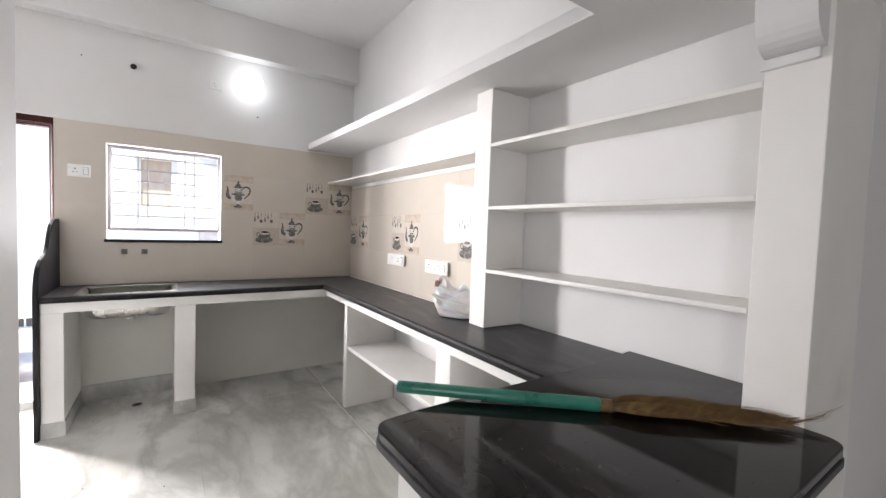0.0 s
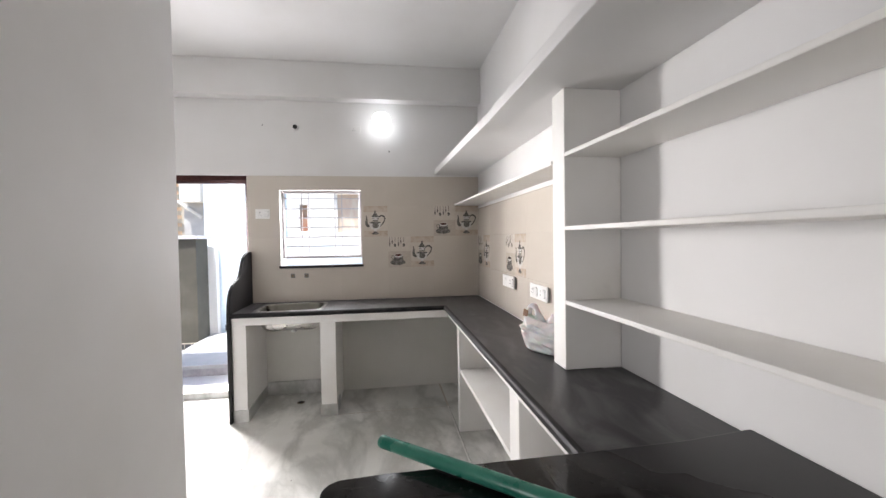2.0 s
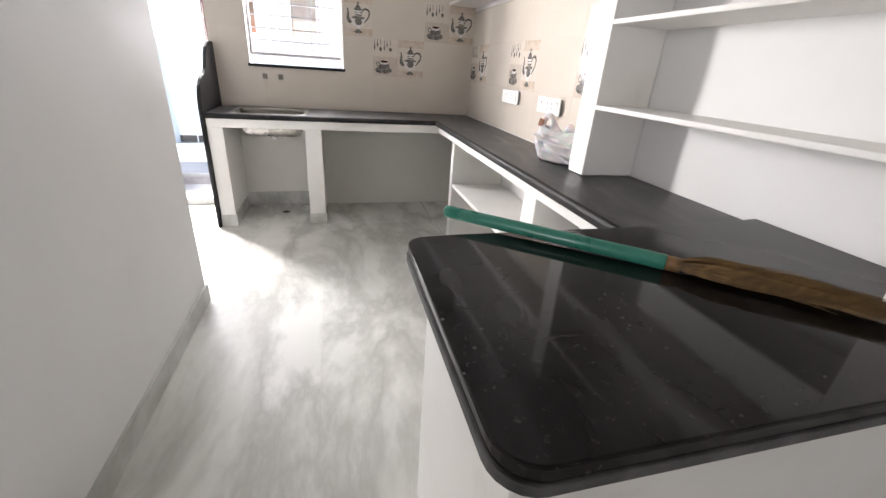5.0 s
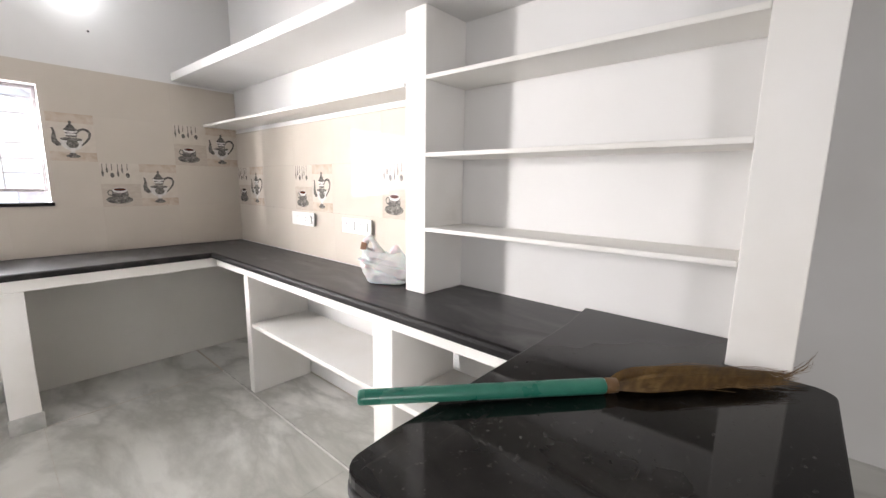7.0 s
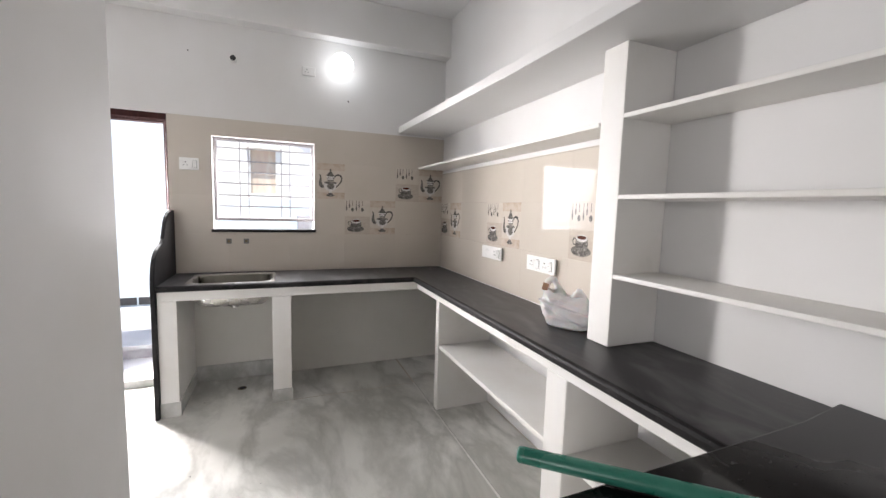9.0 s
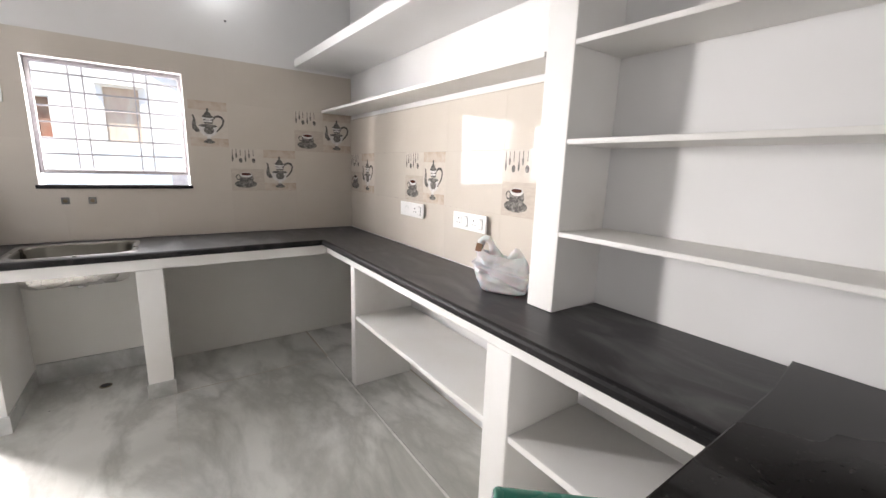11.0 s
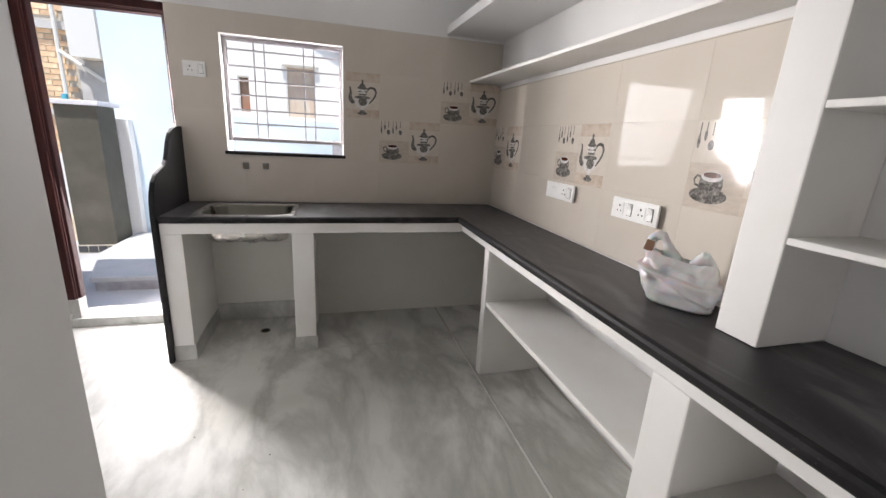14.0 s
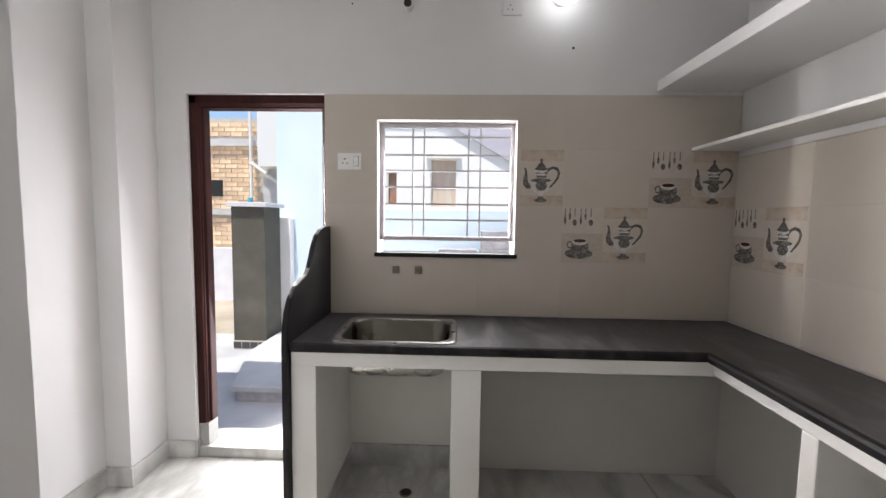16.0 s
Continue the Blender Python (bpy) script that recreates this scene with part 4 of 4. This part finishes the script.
# ---- printed tiles and plain tiles ----
def disc(cx, cz, rx, rz, n=18, a0=0, a1=360):
    return [(cx + rx * math.cos(radians(a0 + (a1 - a0) * k / n)), cz + rz * math.sin(radians(a0 + (a1 - a0) * k / n))) for k in range(n if a1 - a0 == 360 else n + 1)]


def stroke(pts, w):
    """An outline round a path with the half widths w."""
    left, right = [], []
    for k, (x, z) in enumerate(pts):
        a, b = pts[max(0, k - 1)], pts[min(len(pts) - 1, k + 1)]
        d = Vector((b[0] - a[0], b[1] - a[1])).normalized()
        left.append((x - d.y * w[k], z + d.x * w[k])), right.append((x + d.y * w[k], z - d.x * w[k]))
    return left + right[::-1]


def shape_mesh(name, outlines, lift, mat):
    """Thin printed shapes, drawn in a tile's own x and z; the front looks to -y."""
    bm = bmesh.new()
    for o in outlines:
        prism(bm, o, -lift, -lift + 0.0003, "y")
    me = bpy.data.meshes.new(name)
    bmesh.ops.recalc_face_normals(bm, faces=bm.faces)
    bm.to_mesh(me)
    bm.free()
    me.materials.append(mat)
    return me


TW, TH = 0.4430, 0.2955
handle = [(0.345 + 0.0, 0.150), (0.352, 0.178), (0.368, 0.196), (0.388, 0.203), (0.408, 0.196), (0.418, 0.176), (0.412, 0.150), (0.396, 0.126), (0.372, 0.100)]
spout = [(0.236, 0.200), (0.243, 0.196), (0.247, 0.170), (0.243, 0.140), (0.247, 0.118), (0.262, 0.102), (0.272, 0.096)]
PRINTS = {
    "cup_panel": shape_mesh("cup_panel", [[(0.001, 0.155), (0.217, 0.155), (0.217, 0.2945), (0.001, 0.2945)]], 0.0004, print_light),
    "cup_table": shape_mesh("cup_table", [[(0.001, 0.001), (0.217, 0.001), (0.217, 0.155), (0.001, 0.155)]], 0.0004, print_table),
    "pot_panel": shape_mesh("pot_panel", [[(0.217, 0.058), (0.442, 0.058), (0.442, 0.236), (0.217, 0.236)]], 0.0004, print_light),
    "pot_table": shape_mesh("pot_table", [[(0.217, 0.001), (0.442, 0.001), (0.442, 0.058), (0.217, 0.058)]], 0.0004, print_brown),
    "pot_border": shape_mesh("pot_border", [[(0.217, 0.236), (0.442, 0.236), (0.442, 0.2945), (0.217, 0.2945)]], 0.0004, print_brown),
    "saucer": shape_mesh("saucer", [disc(0.092, 0.048, 0.074, 0.027)], 0.0008, print_dark),
    "cup": shape_mesh("cup", [[(0.058, 0.118)] + disc(0.097, 0.085, 0.046, 0.056, 12, 160, 380) + [(0.136, 0.118)], stroke([(0.060, 0.108), (0.040, 0.112), (0.030, 0.098), (0.036, 0.082), (0.056, 0.076)], [0.004] * 5)], 0.0012, print_dark),
    "cup_rim": shape_mesh("cup_rim", [disc(0.097, 0.112, 0.041, 0.018)], 0.0016, print_white),
    "tea": shape_mesh("tea", [disc(0.097, 0.117, 0.033, 0.0095)], 0.0020, print_tea),
    "cutlery": shape_mesh("cutlery", [stroke([(x, 0.288), (x, 0.255), (x, 0.245)], [0.0022, 0.002, 0.003]) for x in (0.016, 0.040, 0.066, 0.098, 0.122, 0.150)]
                          + [disc(x, z, rx, rz, 10) for x, z, rx, rz in ((0.016, 0.225, 0.006, 0.024), (0.040, 0.245, 0.006, 0.018), (0.066, 0.213, 0.012, 0.017), (0.098, 0.225, 0.006, 0.024), (0.122, 0.245, 0.006, 0.018), (0.150, 0.213, 0.012, 0.017))], 0.0008, print_dark),
    "pot_body": shape_mesh("pot_body", [disc(0.325, 0.118, 0.055, 0.052, 16, 180, 360) + [(0.378, 0.142), (0.272, 0.142)]], 0.0008, print_white),
    "pot_band": shape_mesh("pot_band", [disc(0.325, 0.136, 0.054, 0.011), disc(0.328, 0.108, 0.030, 0.026), [(0.298, 0.178), (0.302, 0.150), (0.348, 0.150), (0.352, 0.178)]], 0.0012, print_dark),
    "pot_neck": shape_mesh("pot_neck", [disc(0.325, 0.166, 0.030, 0.006), disc(0.325, 0.186, 0.034, 0.012), disc(0.325, 0.060, 0.012, 0.014)], 0.0016, print_white),
    "pot_lid": shape_mesh("pot_lid", [disc(0.325, 0.196, 0.034, 0.009), [(0.300, 0.203), (0.350, 0.203), (0.338, 0.222), (0.328, 0.230), (0.322, 0.230), (0.312, 0.222)], disc(0.326, 0.239, 0.008, 0.011), disc(0.325, 0.032, 0.034, 0.011), disc(0.325, 0.045, 0.018, 0.008)], 0.0020, print_dark),
    "pot_handle": shape_mesh("pot_handle", [stroke(handle, [0.007, 0.0065, 0.007, 0.0075, 0.0075, 0.007, 0.006, 0.0055, 0.004])], 0.0012, print_dark),
    "pot_spout": shape_mesh("pot_spout", [stroke(spout, [0.003, 0.005, 0.007, 0.012, 0.015, 0.013, 0.006])], 0.0012, print_dark),
}


def clip_box(x0, z0, x1, z1, hole):
    """What is left of a rectangle round a hole, as up to four rectangles."""
    hx0, hz0, hx1, hz1 = hole
    if x1 <= hx0 or x0 >= hx1 or z1 <= hz0 or z0 >= hz1:
        return [(x0, z0, x1, z1)]
    out = []
    if x0 < hx0:
        out.append((x0, z0, hx0, z1))
    if x1 > hx1:
        out.append((hx1, z0, x1, z1))
    mx0, mx1 = max(x0, hx0), min(x1, hx1)
    if z0 < hz0:
        out.append((mx0, z0, mx1, hz0))
    if z1 > hz1:
        out.append((mx0, hz1, mx1, z1))
    return out


def tile(parent, m, w, h, prints=(), hole=None, x_from=0.0, edge=0.0005):
    """One glazed tile at the pose m, with its print as parts laid on it."""
    bm = bmesh.new()
    g = 0.00005
    for a, b, c, d in clip_box(x_from + g, g, w - g, h - g, hole) if hole else [(x_from + g, g, w - g, h - g)]:
        box(bm, (a, 0.0, b), (c, 0.007, d))
    ob = part("tile", bm, tile_glaze, None, "beige tile with printed kitchenware" if prints else "", bevel=0.0 if hole else edge, segments=1)
    ob.parent = parent
    ob.matrix_basis = m
    for name in prints:
        p = new(name, PRINTS[name])
        p.parent = ob
    return ob


ALL = [n for n in PRINTS]
POT = [n for n in PRINTS if n.startswith("pot")]
tiled_north = setting("tiled_wall_north", [((-0.503, W - 0.0025, 0.862), (-0.2225, W - 0.0004, 2.03)), ((0.5155, W - 0.0025, 0.862), (X + 0.007, W - 0.0004, 2.03)), ((-0.2225, W - 0.0025, 0.862), (0.5155, W - 0.0004, 1.172)), ((-0.2225, W - 0.0025, 1.902), (0.5155, W - 0.0004, 2.03))], grout, "beige tiled dado round the kitchen window", category="tiled wall")
Z0 = 0.8645
for col in range(5):
    x1 = X - 0.002 - TW * col
    x0 = x1 - TW
    for row in range(4):
        z0 = Z0 + TH * row if row else Z0
        h = min(TH, 2.03 - z0)
        hole = (-0.223 - x0, 1.175 - z0, 0.5155 - x0, 1.9015 - z0)
        crop = max(0.0, -0.503 - x0)
        touches = not (TW <= hole[0] or 0 >= hole[2] or h <= hole[1] or 0 >= hole[3])
        prints = ALL if (col, row) in ((1, 1), (0, 2)) else ()
        made = tile(tiled_north, Matrix.Translation((x0, W - 0.0095, z0)), TW, h, prints, hole if touches else None, crop)
        if (col, row) == (2, 2):
            made["label"] = "beige tile with a printed teapot cut by the window"
            for name in POT:
                p = new(name, PRINTS[name])
                p.parent = made
tiled_east = setting("tiled_wall_east", [((X + 0.0052, 1.906, 0.862), (X + 0.0078, W - 0.011, 1.715))], grout, "beige glossy tiled wall above the long worktop", category="tiled wall")
TE = 0.4545
for col in range(5):
    y0 = W - 0.0105 - TE * col
    w = min(TE, y0 - 1.907)
    if w <= 0.01:
        continue
    for row in range(3):
        z0 = Z0 + TH * row
        h = min(TH, 1.715 - z0)
        prints = ()
        if row == 1 and col in (0, 2, 4):
            prints = ALL
        tile(tiled_east, Matrix.Translation((X - 0.002, y0, z0)) @ pose(0, 0, 0, 0, 0, -90), w, h, prints, edge=0.001)
setting("tile_border_strip", [((X - 0.004, 1.906, 1.7155), (X + 0.0075, W - 0.011, 1.720))], tile_glaze, "thin white strip along the top of the tiles", 0.002, "trim")

# ---- marble floor slabs ----
def slab_row(x0, x1, ys):
    for a, b in zip(ys, ys[1:]):
        yield x0, a, x1, b


floor_ob = bpy.data.objects["floor"]
pieces = []
for x0, x1, shift in ((-1.555, -0.62, 0.0), (-0.62, 0.315, 0.55), (0.315, 1.2315, 0.25)):
    ys = [-1.19 + shift - 1.5 + 1.5 * k for k in range(6)]
    ys = [-1.19] + [y for y in ys if -1.1 < y < 4.0] + [4.104 if x0 < -0.6 else 4.09]
    pieces += list(slab_row(x0, x1, ys))
pieces += list(slab_row(1.246, 1.65, [1.0, 1.85, 3.1, 4.09]))
for k, (x0, y0, x1, y1) in enumerate(pieces):
    bm = bmesh.new()
    box(bm, (x0 + 0.0006, y0 + 0.0006, -0.0035), (x1 - 0.0006, y1 - 0.0006, 0.0))
    ob = part("slab", bm, marble, floor_ob, "", bevel=0.0003, segments=1)
setting("floor_front_room", [((-3.8, -4.0, -0.0035), (3.0, -1.192, 0.0)), ((-3.8, -1.192, -0.0035), (-1.557, 2.15, 0.0)), ((1.237, -1.19, -0.0035), (3.0, 0.5, 0.0))], marble, "grey white marble floor of the front room", category="floor")
joint_cement = noisy(material("joint_cement", (0.6, 0.6, 0.57), 0.8), [(0.62, 0.61, 0.58), (0.80, 0.79, 0.76)], 14, 5, (0.6, 0.9), 0.4, 90)
joint_gap = noisy(material("joint_gap", (0.1, 0.1, 0.09), 0.9), [(0.06, 0.06, 0.052), (0.22, 0.215, 0.19)], 9, 4)
setting("floor_joint_strip", [((1.232, 1.08, -0.0035), (1.2425, 3.56, 0.0025))], joint_cement, "thin pale cement joint in the marble floor", category="floor joint")
setting("floor_joint_gap", [((1.2426, 1.08, -0.0035), (1.2455, 3.56, 0.0006))], joint_gap, "dark dirty line beside the floor joint", category="floor joint")

setting("floor_seam", [((0.33, 3.548, -0.0035), (1.2315, 3.553, 0.0012))], mortar, "thin pale cement seam in the marble floor", category="floor joint")
for x, y, z, r in ((-0.188, 2.836, 0, 0.004), (0.147, 2.662, 0, 0.003), (0.071, 2.493, 0, 0.0028), (-0.254, 3.69, 0, 0.0035), (1.505, 2.82, 0.8622, 0.0032), (1.29, 1.95, 0.8622, 0.003)):
    crumb = thing("plaster_crumb", (x, y, z), "tiny dark crumb of dirt lying loose", "dirt crumb", "loose crumbs of dirt")
    bm = bmesh.new()
    bmesh.ops.create_icosphere(bm, subdivisions=1, radius=r)
    for v in bm.verts:
        v.co += noise.noise_vector(v.co * 300 + Vector((x, y, 0)) * 9) * r * 0.4
        v.co.z = max(-r * 0.5, v.co.z * 0.6)
    bmesh.ops.translate(bm, verts=bm.verts, vec=(x, y, z + r * 0.5))
    part("crumb", bm, dark_tile, crumb)

# ---- brick courses of the unplastered house ----
rng = random.Random(11)
bl, bh = 0.225, 0.085
brick_mesh = None
count = 0
for r in range(0, 38):
    z = -0.02 + r * bh
    if z > 3.1 or 2.62 < z < 2.80 or 1.33 < z < 1.50:
        continue
    for c in range(-1, 8):
        x = -5.2 + c * bl + (bl / 2 if r % 2 else 0)
        if x < -5.2 or x + bl > -3.43 or count >= 300:
            continue
        if brick_mesh is None:
            bm = bmesh.new()
            box(bm, (0.004, -0.012, 0.004), (bl - 0.006, 0.0, bh - 0.008))
            brick_mesh = bpy.data.meshes.new("brick")
            bm.normal_update()
            bm.to_mesh(brick_mesh)
            bm.free()
            brick_mesh.materials.append(brick_clay)
        b = new("brick", brick_mesh)
        b.parent = brick_house
        b.matrix_parent_inverse = brick_house.matrix_world.inverted()
        b.matrix_world = Matrix.Translation((x, 9.5198 - rng.uniform(0, 0.004), z))
        count += 1
